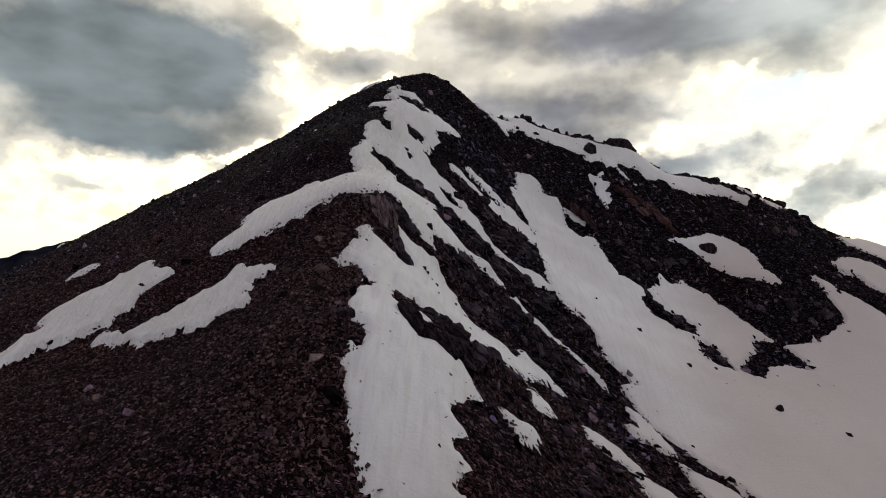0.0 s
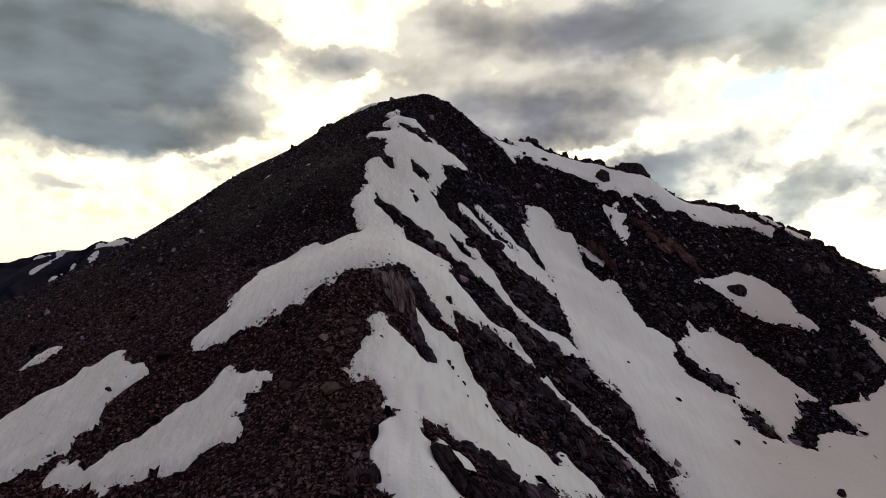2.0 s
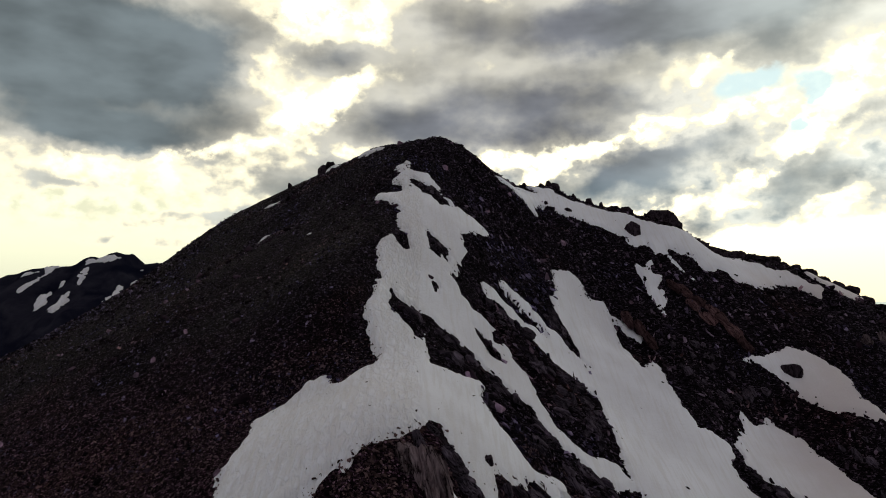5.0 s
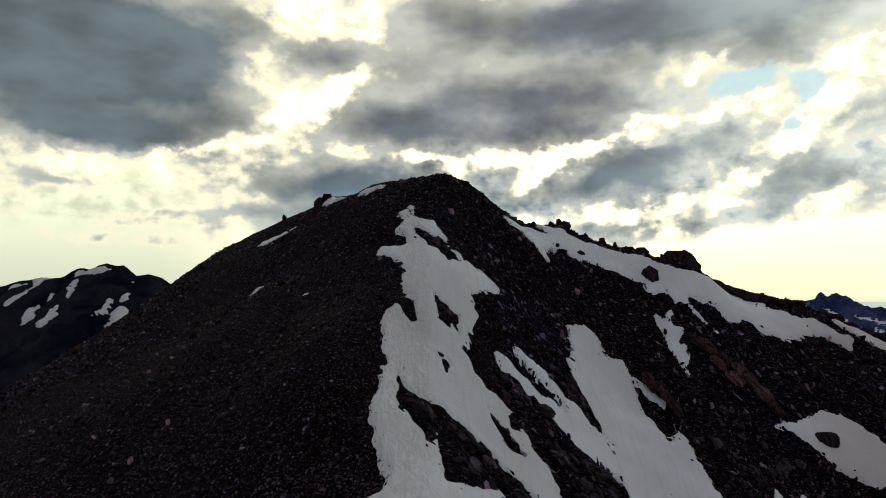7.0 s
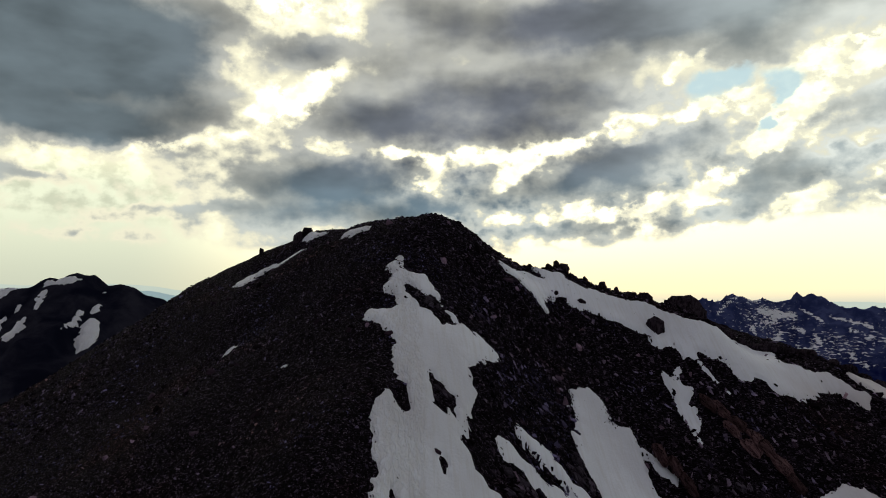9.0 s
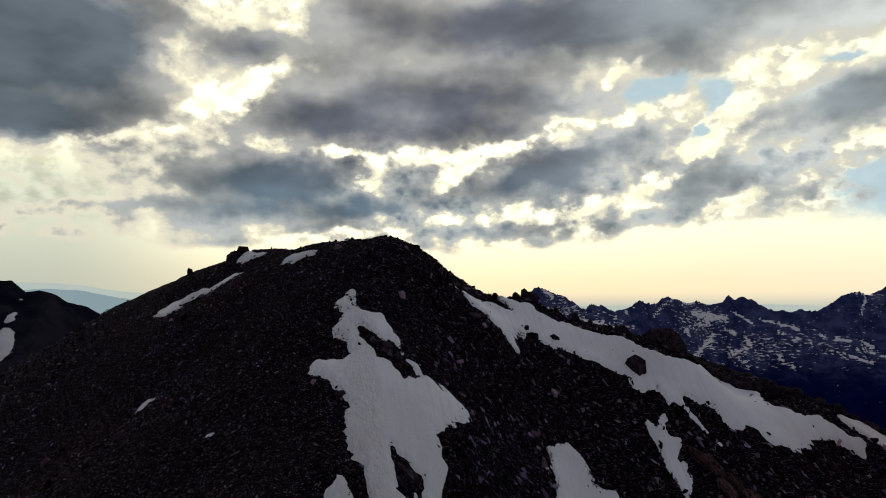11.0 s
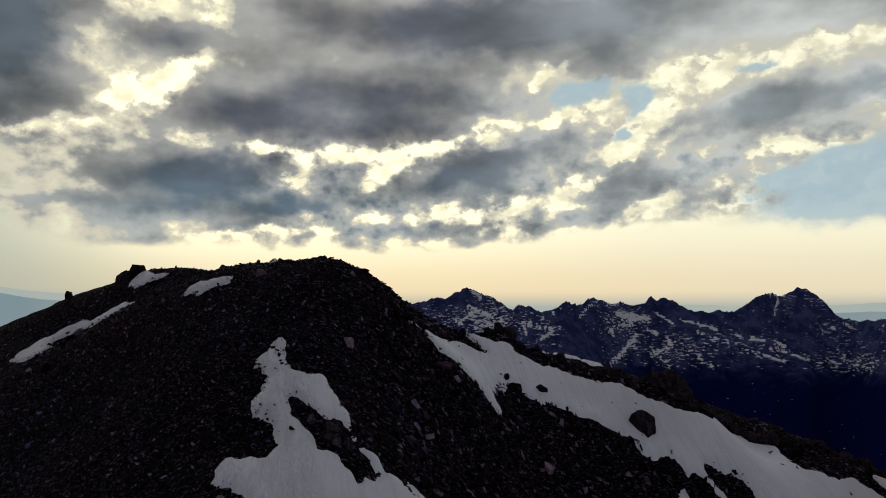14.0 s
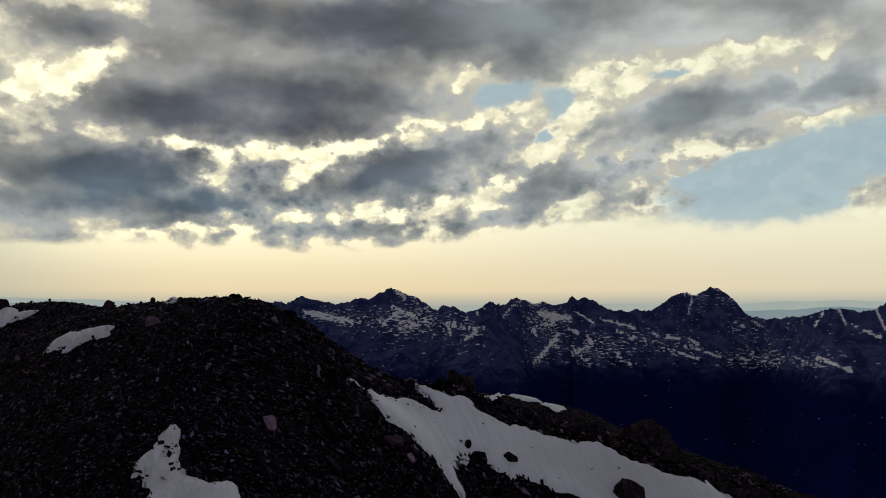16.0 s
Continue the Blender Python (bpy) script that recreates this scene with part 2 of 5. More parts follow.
c3 = mix_node(wt, map_range(wt, density, 0.25, 0.6), c3, mix_node(wt, 1.0, c3, map_range(wt, swell, 0.32, 0.68, 1.40, 0.72), "MULTIPLY"))
blue = mix_node(wt, 0.85, clear, (0.41, 0.51, 0.51))
c3 = mix_node(wt, opening, c3, blue)
# warm band above the horizon, paler and bluer to the sides
band = map_range(wt, el, 0.5, 7.5, 1.0, 0.0)
glow = mix_node(wt, map_range(wt, az, 15.0, 50.0), (0.84, 0.65, 0.38), (0.76, 0.64, 0.43))
glow = mix_node(wt, map_range(wt, az, -22.0, 3.0, 1.0, 0.0), glow, (0.42, 0.42, 0.33))
c4 = mix_node(wt, math_node(wt, "MULTIPLY", band, map_range(wt, density, 0.05, 0.35, 0.9, 0.15)), c3, mix_node(wt, front, (0.22, 0.24, 0.25), glow))
haze = map_range(wt, el, -0.4, 1.3, 1.0, 0.0)
c5 = mix_node(wt, math_node(wt, "MULTIPLY", haze, 0.75), c4, (0.27, 0.33, 0.34))
bg = wt.nodes.new("ShaderNodeBackground")
wt.links.new(c5, bg.inputs[0])
bg.inputs[1].default_value = 1.0
wout = wt.nodes.new("ShaderNodeOutputWorld")
wt.links.new(bg.outputs[0], wout.inputs[0])

sun_data = bpy.data.lights.new("sun", "SUN")
sun_data.energy, sun_data.angle, sun_data.color = 0.30, radians(20), (1.0, 0.93, 0.8)
sun = new("sun", sun_data)
sun.matrix_world = look(Vector(sun_way) * 500, (0, 0, 0))

# ---------------------------------------------------------------- materials


def material(name, rough=0.85, spec=0.3):
    m = bpy.data.materials.new(name)
    m.use_nodes = True
    t = m.node_tree
    b = t.nodes["Principled BSDF"]
    b.inputs["Roughness"].default_value = rough
    b.inputs["Specular IOR Level"].default_value = spec
    c = t.nodes.new("ShaderNodeTexCoord")
    return m, t, b, c.outputs["Object"]


def bump(t, b, height, strength, distance):
    n = t.nodes.new("ShaderNodeBump")
    n.inputs["Strength"].default_value, n.inputs["Distance"].default_value = strength, distance
    t.links.new(height, n.inputs["Height"])
    t.links.new(n.outputs[0], b.inputs["Normal"])


FLECKED = [(0.0, 0.05), (0.45, 0.22), (0.72, 0.85), (0.88, (2.9, 3.0, 2.9)), (1.0, (6.6, 7.0, 6.7))]
EVEN = [(0.0, 0.18), (0.40, 0.62), (0.80, 1.45), (1.0, (2.7, 2.75, 2.7))]


def rock_material(name, base, light, rust, vary="island", grain=2.2, tones=FLECKED, blue=0.75):
    m, t, b, c = material(name, 0.95, 0.02)
    run = t.nodes.new("ShaderNodeMapping")
    run.inputs["Rotation"].default_value, run.inputs["Scale"].default_value = (0, 0, radians(40)), (0.45, 1.2, 0.8)
    t.links.new(c, run.inputs[0])
    big = noise_node(t, run.outputs[0], 0.06, 5, 0.6).outputs["Fac"]
    mid_n = noise_node(t, c, grain, 6, 0.65).outputs["Fac"]
    col = mix_node(t, map_range(t, mid_n, 0.35, 0.75), base, light)
    col = mix_node(t, map_range(t, big, 0.54, 0.70, 0.0, 0.75), col, rust)
    slate = noise_node(t, c, 0.06, 3, 0.55).outputs["Fac"]
    col = mix_node(t, map_range(t, slate, 0.48, 0.64, 0.0, blue), col, mix_node(t, 1.0, light, (0.56, 0.66, 0.92), "MULTIPLY"))
    if vary == "island":
        g = t.nodes.new("ShaderNodeNewGeometry")
        rnd = g.outputs["Random Per Island"]
    else:
        g = t.nodes.new("ShaderNodeObjectInfo")
        rnd = g.outputs["Random"]
    if vary:
        tone = ramp_node(t, rnd, tones)
        col = mix_node(t, 1.0, col, tone, "MULTIPLY")
    t.links.new(col, b.inputs["Base Color"])
    fine_n = noise_node(t, c, grain * 4, 6, 0.7).outputs["Fac"]
    bump(t, b, math_node(t, "ADD", mid_n, math_node(t, "MULTIPLY", fine_n, 0.4)), 0.9, 0.15)
    return m


def rubble_material():
    """Small broken stone and grit between the larger stones, crevice shade painted into the gaps."""
    m, t, b, c = material("rubble", 0.95, 0.02)
    jolt = noise_node(t, c, 1.1, 3, 0.6)
    shift = t.nodes.new("ShaderNodeVectorMath")
    shift.operation = "MULTIPLY_ADD"
    t.links.new(jolt.outputs["Color"], shift.inputs[0])
    shift.inputs[1].default_value = (0.5, 0.5, 0.5)
    t.links.new(c, shift.inputs[2])
    lie = t.nodes.new("ShaderNodeMapping")
    lie.inputs["Rotation"].default_value, lie.inputs["Scale"].default_value = (0, 0, radians(40)), (0.42, 1.25, 1.0)
    t.links.new(shift.outputs[0], lie.inputs[0])
    where = t.nodes.new("ShaderNodeSeparateXYZ")
    t.links.new(c, where.inputs[0])
    cell = t.nodes.new("ShaderNodeMix")
    cell.data_type = "VECTOR"
    t.links.new(math_node(t, "GREATER_THAN", where.outputs[0], -9.0), cell.inputs["Factor"])
    t.links.new(shift.outputs[0], cell.inputs[4])
    t.links.new(lie.outputs[0], cell.inputs[5])
    v1 = t.nodes.new("ShaderNodeTexVoronoi")
    v1.feature, v1.inputs["Scale"].default_value = "DISTANCE_TO_EDGE", 4.6
    v2 = t.nodes.new("ShaderNodeTexVoronoi")
    v2.inputs["Scale"].default_value = 4.6
    t.links.new(cell.outputs[1], v1.inputs["Vector"])
    t.links.new(cell.outputs[1], v2.inputs["Vector"])
    split = t.nodes.new("ShaderNodeSeparateColor")
    t.links.new(v2.outputs["Color"], split.inputs[0])
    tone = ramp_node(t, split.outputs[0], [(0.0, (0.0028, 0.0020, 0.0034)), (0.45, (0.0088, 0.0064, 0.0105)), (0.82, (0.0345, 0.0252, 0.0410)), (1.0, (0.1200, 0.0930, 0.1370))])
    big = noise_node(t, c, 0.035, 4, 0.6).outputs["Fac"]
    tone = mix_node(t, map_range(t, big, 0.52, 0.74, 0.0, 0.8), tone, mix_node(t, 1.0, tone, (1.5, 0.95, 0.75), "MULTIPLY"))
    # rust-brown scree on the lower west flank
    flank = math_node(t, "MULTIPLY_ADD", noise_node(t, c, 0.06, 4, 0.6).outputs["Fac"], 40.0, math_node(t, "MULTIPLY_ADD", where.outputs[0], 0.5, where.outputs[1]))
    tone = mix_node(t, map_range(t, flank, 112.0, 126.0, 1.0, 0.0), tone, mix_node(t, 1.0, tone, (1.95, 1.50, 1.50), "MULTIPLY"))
    # shade of the crevices, painted as a near-black edge round each stone
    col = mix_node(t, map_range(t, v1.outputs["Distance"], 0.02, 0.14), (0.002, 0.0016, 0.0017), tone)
    # deep valley: its blue-dark haze put into the colour by height
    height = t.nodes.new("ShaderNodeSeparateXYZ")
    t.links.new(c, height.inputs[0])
    valley_mottle = noise_node(t, c, 0.012, 6, 0.65).outputs["Fac"]
    col = mix_node(t, map_range(t, height.outputs[2], -110.0, -60.0, 1.0, 0.0), col, mix_node(t, map_range(t, valley_mottle, 0.4, 0.7), (0.002, 0.003, 0.018), (0.006, 0.008, 0.030)))
    t.links.new(col, b.inputs["Base Color"])
    bump(t, b, math_node(t, "ADD", map_range(t, v1.outputs["Distance"], 0.0, 0.2), split.outputs[1]), 1.0, 0.35)
    return m


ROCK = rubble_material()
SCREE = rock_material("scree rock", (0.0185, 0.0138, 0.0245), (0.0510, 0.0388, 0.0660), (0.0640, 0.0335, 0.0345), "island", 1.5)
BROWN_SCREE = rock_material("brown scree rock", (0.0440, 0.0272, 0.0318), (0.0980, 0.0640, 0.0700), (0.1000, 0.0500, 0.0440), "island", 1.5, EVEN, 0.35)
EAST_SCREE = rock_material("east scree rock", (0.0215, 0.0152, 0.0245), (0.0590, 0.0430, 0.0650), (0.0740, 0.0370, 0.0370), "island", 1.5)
PALE_STONE = rock_material("pale stone", (0.090, 0.065, 0.070), (0.165, 0.122, 0.128), (0.150, 0.092, 0.085), "object", 1.8, EVEN, 0.2)
BOULDER = rock_material("boulder rock", (0.0335, 0.0208, 0.0327), (0.0829, 0.0552, 0.0832), (0.0766, 0.0423, 0.0450), "object", 1.2)


def cleft_material(name, deep, base, light, rust):
    """Solid rock, streaked along its cleavage and cut by dark cracks."""
    m, t, b, c = material(name, 0.95, 0.02)
    mp = t.nodes.new("ShaderNodeMapping")
    mp.inputs["Scale"].default_value = (2.6, 2.6, 0.55)
    info = t.nodes.new("ShaderNodeObjectInfo")
    apart = t.nodes.new("ShaderNodeVectorMath")
    apart.operation = "ADD"
    t.links.new(c, apart.inputs[0])
    t.links.new(info.outputs["Location"], apart.inputs[1])
    t.links.new(apart.outputs[0], mp.inputs[0])
    streak = noise_node(t, mp.outputs[0], 1.0, 6, 0.66, 0.4).outputs["Fac"]
    fleck = noise_node(t, apart.outputs[0], 3.2, 6, 0.7).outputs["Fac"]
    v = t.nodes.new("ShaderNodeTexVoronoi")
    v.feature, v.inputs["Scale"].default_value = "DISTANCE_TO_EDGE", 0.42
    bent = noise_node(t, mp.outputs[0], 1.6, 4, 0.6)
    add = t.nodes.new("ShaderNodeVectorMath")
    add.operation = "MULTIPLY_ADD"
    t.links.new(bent.outputs["Color"], add.inputs[0])
    add.inputs[1].default_value = (1.5, 1.5, 1.5)
    t.links.new(mp.outputs[0], add.inputs[2])
    t.links.new(add.outputs[0], v.inputs["Vector"])
    col = mix_node(t, map_range(t, streak, 0.34, 0.68), base, light)
    col = mix_node(t, map_range(t, fleck, 0.52, 0.70, 0.0, 0.5), col, rust)
    col = mix_node(t, map_range(t, v.outputs["Distance"], 0.004, 0.045), deep, col)
    tone = ramp_node(t, info.outputs["Random"], [(0.0, 0.55), (0.6, 1.0), (1.0, 1.5)])
    t.links.new(mix_node(t, 1.0, col, tone, "MULTIPLY"), b.inputs["Base Color"])
    bump(t, b, math_node(t, "ADD", math_node(t, "MULTIPLY", map_range(t, v.outputs["Distance"], 0.0, 0.08), 0.6), math_node(t, "ADD", streak, math_node(t, "MULTIPLY", fleck, 0.5))), 1.0, 0.25)
    return m


CRAG = cleft_material("crag rock", (0.0028, 0.0020, 0.0030), (0.0120, 0.0085, 0.0130), (0.0520, 0.0390, 0.0540), (0.0500, 0.0310, 0.0350))
RIB_ROCK = cleft_material("rib rock", (0.0030, 0.0023, 0.0034), (0.0240, 0.0190, 0.0280), (0.0950, 0.0790, 0.1100), (0.0620, 0.0420, 0.0460))
# paler copy of the crag colours: pale blocks, and light on the notch slabs
PALE_LIT_CRAG = cleft_material("pale and lit crag rock", (0.0057, 0.0037, 0.0049), (0.0480, 0.0350, 0.0430), (0.2000, 0.1560, 0.1800), (0.0978, 0.0571, 0.0610))
BROWN_CRAG = cleft_material("brown crag rock", (0.0051, 0.0028, 0.0033), (0.0307, 0.0164, 0.0197), (0.1217, 0.0721, 0.0814), (0.0961, 0.0467, 0.0448))


def snow_material():
    m, t, b, c = material("old snow", 0.7, 0.3)
    big = noise_node(t, c, 0.05, 4, 0.6).outputs["Fac"]
    spots = noise_node(t, c, 1.3, 6, 0.7).outputs["Fac"]
    col = mix_node(t, map_range(t, big, 0.35, 0.7), (0.715, 0.75, 0.85), (0.595, 0.615, 0.70))
    col = mix_node(t, map_range(t, spots, 0.60, 0.80, 0.0, 0.35), col, (0.52, 0.49, 0.47))
    spot = t.nodes.new("ShaderNodeSeparateXYZ")
    t.links.new(c, spot.inputs[0])
    # pinkish stain plus the dimness of the lower cirque, both put into the colour
    pink_dim = math_node(t, "MULTIPLY_ADD", noise_node(t, c, 0.07, 5, 0.6).outputs["Fac"], 30.0, math_node(t, "MULTIPLY_ADD", spot.outputs[1], -0.45, spot.outputs[0]))
    col = mix_node(t, map_range(t, pink_dim, -14.0, 12.0, 0.0, 0.72), col, (0.50, 0.445, 0.465))
    t.links.new(col, b.inputs["Base Color"])
    mp = t.nodes.new("ShaderNodeMapping")
    mp.inputs["Scale"].default_value = (2.0, 0.16, 0.16)
    mp.inputs["Rotation"].default_value = (0, 0, radians(8))
    t.links.new(c, mp.inputs[0])
    runnel = noise_node(t, mp.outputs[0], 1.0, 4, 0.6, 0.3).outputs["Fac"]
    col = mix_node(t, map_range(t, runnel, 0.46, 0.64, 0.0, 0.30), col, (0.52, 0.515, 0.54))
    t.links.new(col, b.inputs["Base Color"])
    # rippled on the sunny side of the crest, smooth beyond it
    side_x = t.nodes.new("ShaderNodeSeparateXYZ")
    t.links.new(c, side_x.inputs[0])
    sunny = map_range(t, math_node(t, "MULTIPLY_ADD", noise_node(t, c, 0.25, 3, 0.5).outputs["Fac"], 1.6, side_x.outputs[0]), -8.6, -7.0, 1.0, 0.0)
    mp2 = t.nodes.new("ShaderNodeMapping")
    mp2.inputs["Scale"].default_value, mp2.inputs["Rotation"].default_value = (1.9, 0.75, 0.75), (0, 0, radians(-12))
    t.links.new(c, mp2.inputs[0])
    ripple = noise_node(t, mp2.outputs[0], 1.0, 4, 0.55, 0.9).outputs["Fac"]
    ripple = math_node(t, "MULTIPLY", map_range(t, ripple, 0.36, 0.64), sunny)
    col = mix_node(t, math_node(t, "MULTIPLY", ripple, 0.28), col, (0.52, 0.50, 0.50))
    t.links.new(col, b.inputs["Base Color"])
    cups = noise_node(t, c, 2.2, 6, 0.68).outputs["Fac"]
    bump(t, b, math_node(t, "ADD", math_node(t, "MULTIPLY", runnel, 0.25), math_node(t, "MULTIPLY_ADD", ripple, -1.1, math_node(t, "MULTIPLY", cups, 0.9))), 0.7, 0.22)
    return m


SNOW_MAT = snow_material()

# ---------------------------------------------------------------- shape of the mountain


def lattice(ix, iy, seed):
    h = (ix.astype(np.int64) * 374761393 + iy.astype(np.int64) * 668265263 + seed * 1442695041) & 0xFFFFFFFF
    h = ((h ^ (h >> 13)) * 1274126177) & 0xFFFFFFFF
    h = h ^ (h >> 16)
    return (h & 0xFFFF) / 32767.5 - 1.0


def value_noise(x, y, seed=0):
    ix, iy = np.floor(x), np.floor(y)
    fx, fy = x - ix, y - iy
    fx, fy = fx * fx * fx * (fx * (fx * 6 - 15) + 10), fy * fy * fy * (fy * (fy * 6 - 15) + 10)
    a, b = lattice(ix, iy, seed), lattice(ix + 1, iy, seed)
    c, d = lattice(ix, iy + 1, seed), lattice(ix + 1, iy + 1, seed)
    return a + (b - a) * fx + (c - a) * fy + (a - b - c + d) * fx * fy


def fbm(x, y, size, octaves=4, seed=0, gain=0.5):
    out, amp, norm, f = 0.0, 1.0, 0.0, 1.0 / size
    for k in range(octaves):
        ca, sa = math.cos(0.7 * k + 0.3), math.sin(0.7 * k + 0.3)
        out = out + amp * value_noise((ca * x - sa * y) * f, (sa * x + ca * y) * f, seed + 17 * k)
        norm, amp, f = norm + amp, amp * gain, f * 2.03
    return out / norm


def ridged(x, y, size, octaves=4, seed=0):
    out, amp, norm, f = 0.0, 1.0, 0.0, 1.0 / size
    for k in range(octaves):
        ca, sa = math.cos(0.9 * k + 0.2), math.sin(0.9 * k + 0.2)
        out = out + amp * (1 - np.abs(value_noise((ca * x - sa * y) * f, (sa * x + ca * y) * f, seed + 31 * k)) * 1.6)
        norm, amp, f = norm + amp, amp * 0.5, f * 2.1
    return out / norm


# heights along the crests, flanks and the hollow of the mountain: x, y, z
SUMMIT = [
    (-5, 198, 67), (14, 198, 54.4), (-9, 200, 66.3), (22, 202, 56.3), (4, 203, 64.2),
    (-20, 203, 65.3), (9, 206, 61.8), (14, 208, 59.5), (22, 210, 56.4), (-22, 210, 64.1),
]
SOUTH_CREST = [
    (-14, 30, -18.3), (-6, 62, -0.3), (-10, 78, 6.8), (2, 90, 1.7), (-10, 90, 13.3),
    (-10, 98, 17.6), (2, 102, 7.9), (-14, 118, 28.6), (-6, 130, 27.3), (-14, 142, 39.3),
    (-2, 146, 34.9), (2, 154, 37.8), (-14, 158, 47.1), (-6, 162, 47.3), (-2, 170, 48.8),
    (2, 178, 49.2), (-10, 178, 57.1),
]
WEST_FLANK = [
    (-98, 30, -48.8), (-50, 30, -27.8), (-22, 58, -6.1), (-38, 62, -8.9), (-26, 70, -2.7),
    (-46, 78, -4.6), (-22, 78, 2.7), (-54, 94, 1.2), (-30, 102, 12.8), (-110, 106, -23.8),
    (-22, 106, 18.2), (-30, 134, 29.9), (-22, 134, 34.6), (-58, 142, 21.7), (-46, 146, 29.1),
    (-30, 150, 36.6), (-22, 150, 40.1), (-54, 154, 27), (-42, 162, 36.2), (-110, 166, 4),
    (-22, 166, 47.5), (-50, 170, 33.3), (-58, 182, 33.5), (-34, 182, 46.9),
]
CIRQUE = [
    (22, 30, -38.3), (38, 46, -40.2), (18, 46, -27.2), (6, 66, -8), (70, 86, -31.9),
    (18, 94, -10.2), (122, 102, -41.1), (22, 102, -9.2), (22, 110, -2.6), (26, 114, -2.7),
    (62, 114, -16.5), (18, 118, 3.1), (6, 122, 13.3), (18, 126, 8.2), (46, 134, -2.8),
    (90, 138, -6.9), (22, 138, 10.4), (14, 142, 17.5), (62, 142, -2.1), (30, 150, 14.9),
    (74, 150, 4.3), (14, 154, 24.8), (30, 154, 17.1), (30, 158, 18), (58, 162, 15.6),
    (38, 166, 24.4), (86, 166, 15.3), (22, 170, 29.4), (34, 170, 27.1), (38, 174, 27.8),
    (50, 174, 28.7), (74, 178, 26.4),
]
EAST_CREST = [
    (74, 182, 27.9), (42, 182, 36.1), (78, 182, 27.2), (94, 182, 22.8), (70, 186, 31),
    (18, 186, 45), (30, 186, 41), (78, 186, 31.6), (78, 190, 34), (10, 190, 55),
    (66, 190, 36.8), (82, 190, 31.3), (90, 194, 29.9), (50, 194, 45), (38, 194, 45.2),
    (98, 194, 24.8), (58, 194, 38.3), (82, 194, 32.9), (6, 194, 58.1), (62, 198, 37.7),
    (26, 198, 51.6),
]
NORTH_SIDE = [
    (122, 202, 19.8), (38, 202, 50.7), (38, 206, 49.6), (38, 210, 50.2), (74, 210, 39.9),
    (-54, 214, 49.1), (-42, 218, 54.3), (-86, 218, 31.5), (-50, 218, 52.5), (-2, 222, 61.9),
    (-42, 222, 56.1), (-110, 226, 20.9), (-34, 226, 65.3), (-33, 230, 67), (42, 234, 50.1),
    (6, 238, 52.8), (58, 238, 44.4), (94, 238, 23.1), (-58, 238, 54.8), (-22, 238, 64.3),
    (-46, 238, 61.5), (82, 238, 29.9), (-90, 266, 44), (2, 266, 35.7), (46, 266, 28),
    (122, 266, -3.7), (-70, 266, 51.2),
]
SKIRTS = [
    (-170, -60, -96.2), (-90, -60, -77.5), (0, -60, -65), (90, -60, -88.2), (170, -60, -109.5),
    (-170, 60, -63.9), (170, 60, -77.9), (-170, 180, -24.7), (170, 180, -22.6), (-170, 300, -8.3),
    (170, 300, -36.7), (-80, 330, 5.6), (0, 330, -1.4), (90, 330, -21.3),
]
HEIGHTS = np.array(SUMMIT + SOUTH_CREST + WEST_FLANK + CIRQUE + EAST_CREST + NORTH_SIDE + SKIRTS, float)


# swells and hollows of the slopes: x, y, rise
FLANK_SWELLS = [(-92, 248, -4), (-110, 245, -4.5), (-130, 240, -5)]
LOWER_SWELLS = [(-8, 148, -0.6), (31, 155, 0.8), (-12, 122, -0.5), (18, 129, -0.5), (57, 160, 0.7), (-8, 125, -1.3), (-21, 105, -1.2), (-4, 143, 0.7), (-13, 161, -0.7), (2, 134, -0.6), (2, 147, -0.6), (2, 126, 0.7), (-9, 119, -1.6), (31, 162, -1.6), (-17, 127, 1.5), (-1, 134, -0.9), (-8, 91, 0.6), (-14, 93, 0.8), (-27, 102, 1.1), (0, 96, 0.8), (10, 108, 0.9), (48, 152, -2.9), (7, 149, -2), (-33, 96, 1.1), (-4, 88, -1.6)]
UPPER_SWELLS = [(39, 192, 0.3), (38, 172, 0.3), (21, 174, 0.6), (16, 188, -0.8), (24, 193, 0.7), (19, 208, -1.1), (-3, 201, -0.4), (-8, 175, 0.3), (-24, 173, 0.3), (5, 179, 0.4), (-10, 202, 0.6), (-20, 213, 0.2), (-35, 208, 0.8), (-47, 210, 0.9), (-34, 229, -0.9), (6, 195, 0.4), (9, 214, -1.8), (-19, 194, -0.8), (-37, 200, 1), (-50, 236, 0.7), (-64, 240, 1.5)]


def thin_plate(d2):
    return 0.5 * d2 * np.log(d2 + 1e-9)


def solve_heights(p, stiff=1e-4):
    n = len(p)
    d2 = ((p[:, None, :2] - p[None, :, :2]) ** 2).sum(-1) / 1e4
    m = np.zeros((n + 3, n + 3))
    q = np.c_[np.ones(n), p[:, :2] / 100]
    m[:n, :n], m[:n, n:], m[n:, :n] = thin_plate(d2) + stiff * np.eye(n), q, q.T
    return np.linalg.solve(m, np.r_[p[:, 2], 0, 0, 0])


WEIGHTS = solve_heights(HEIGHTS)
VALLEY = -520.0


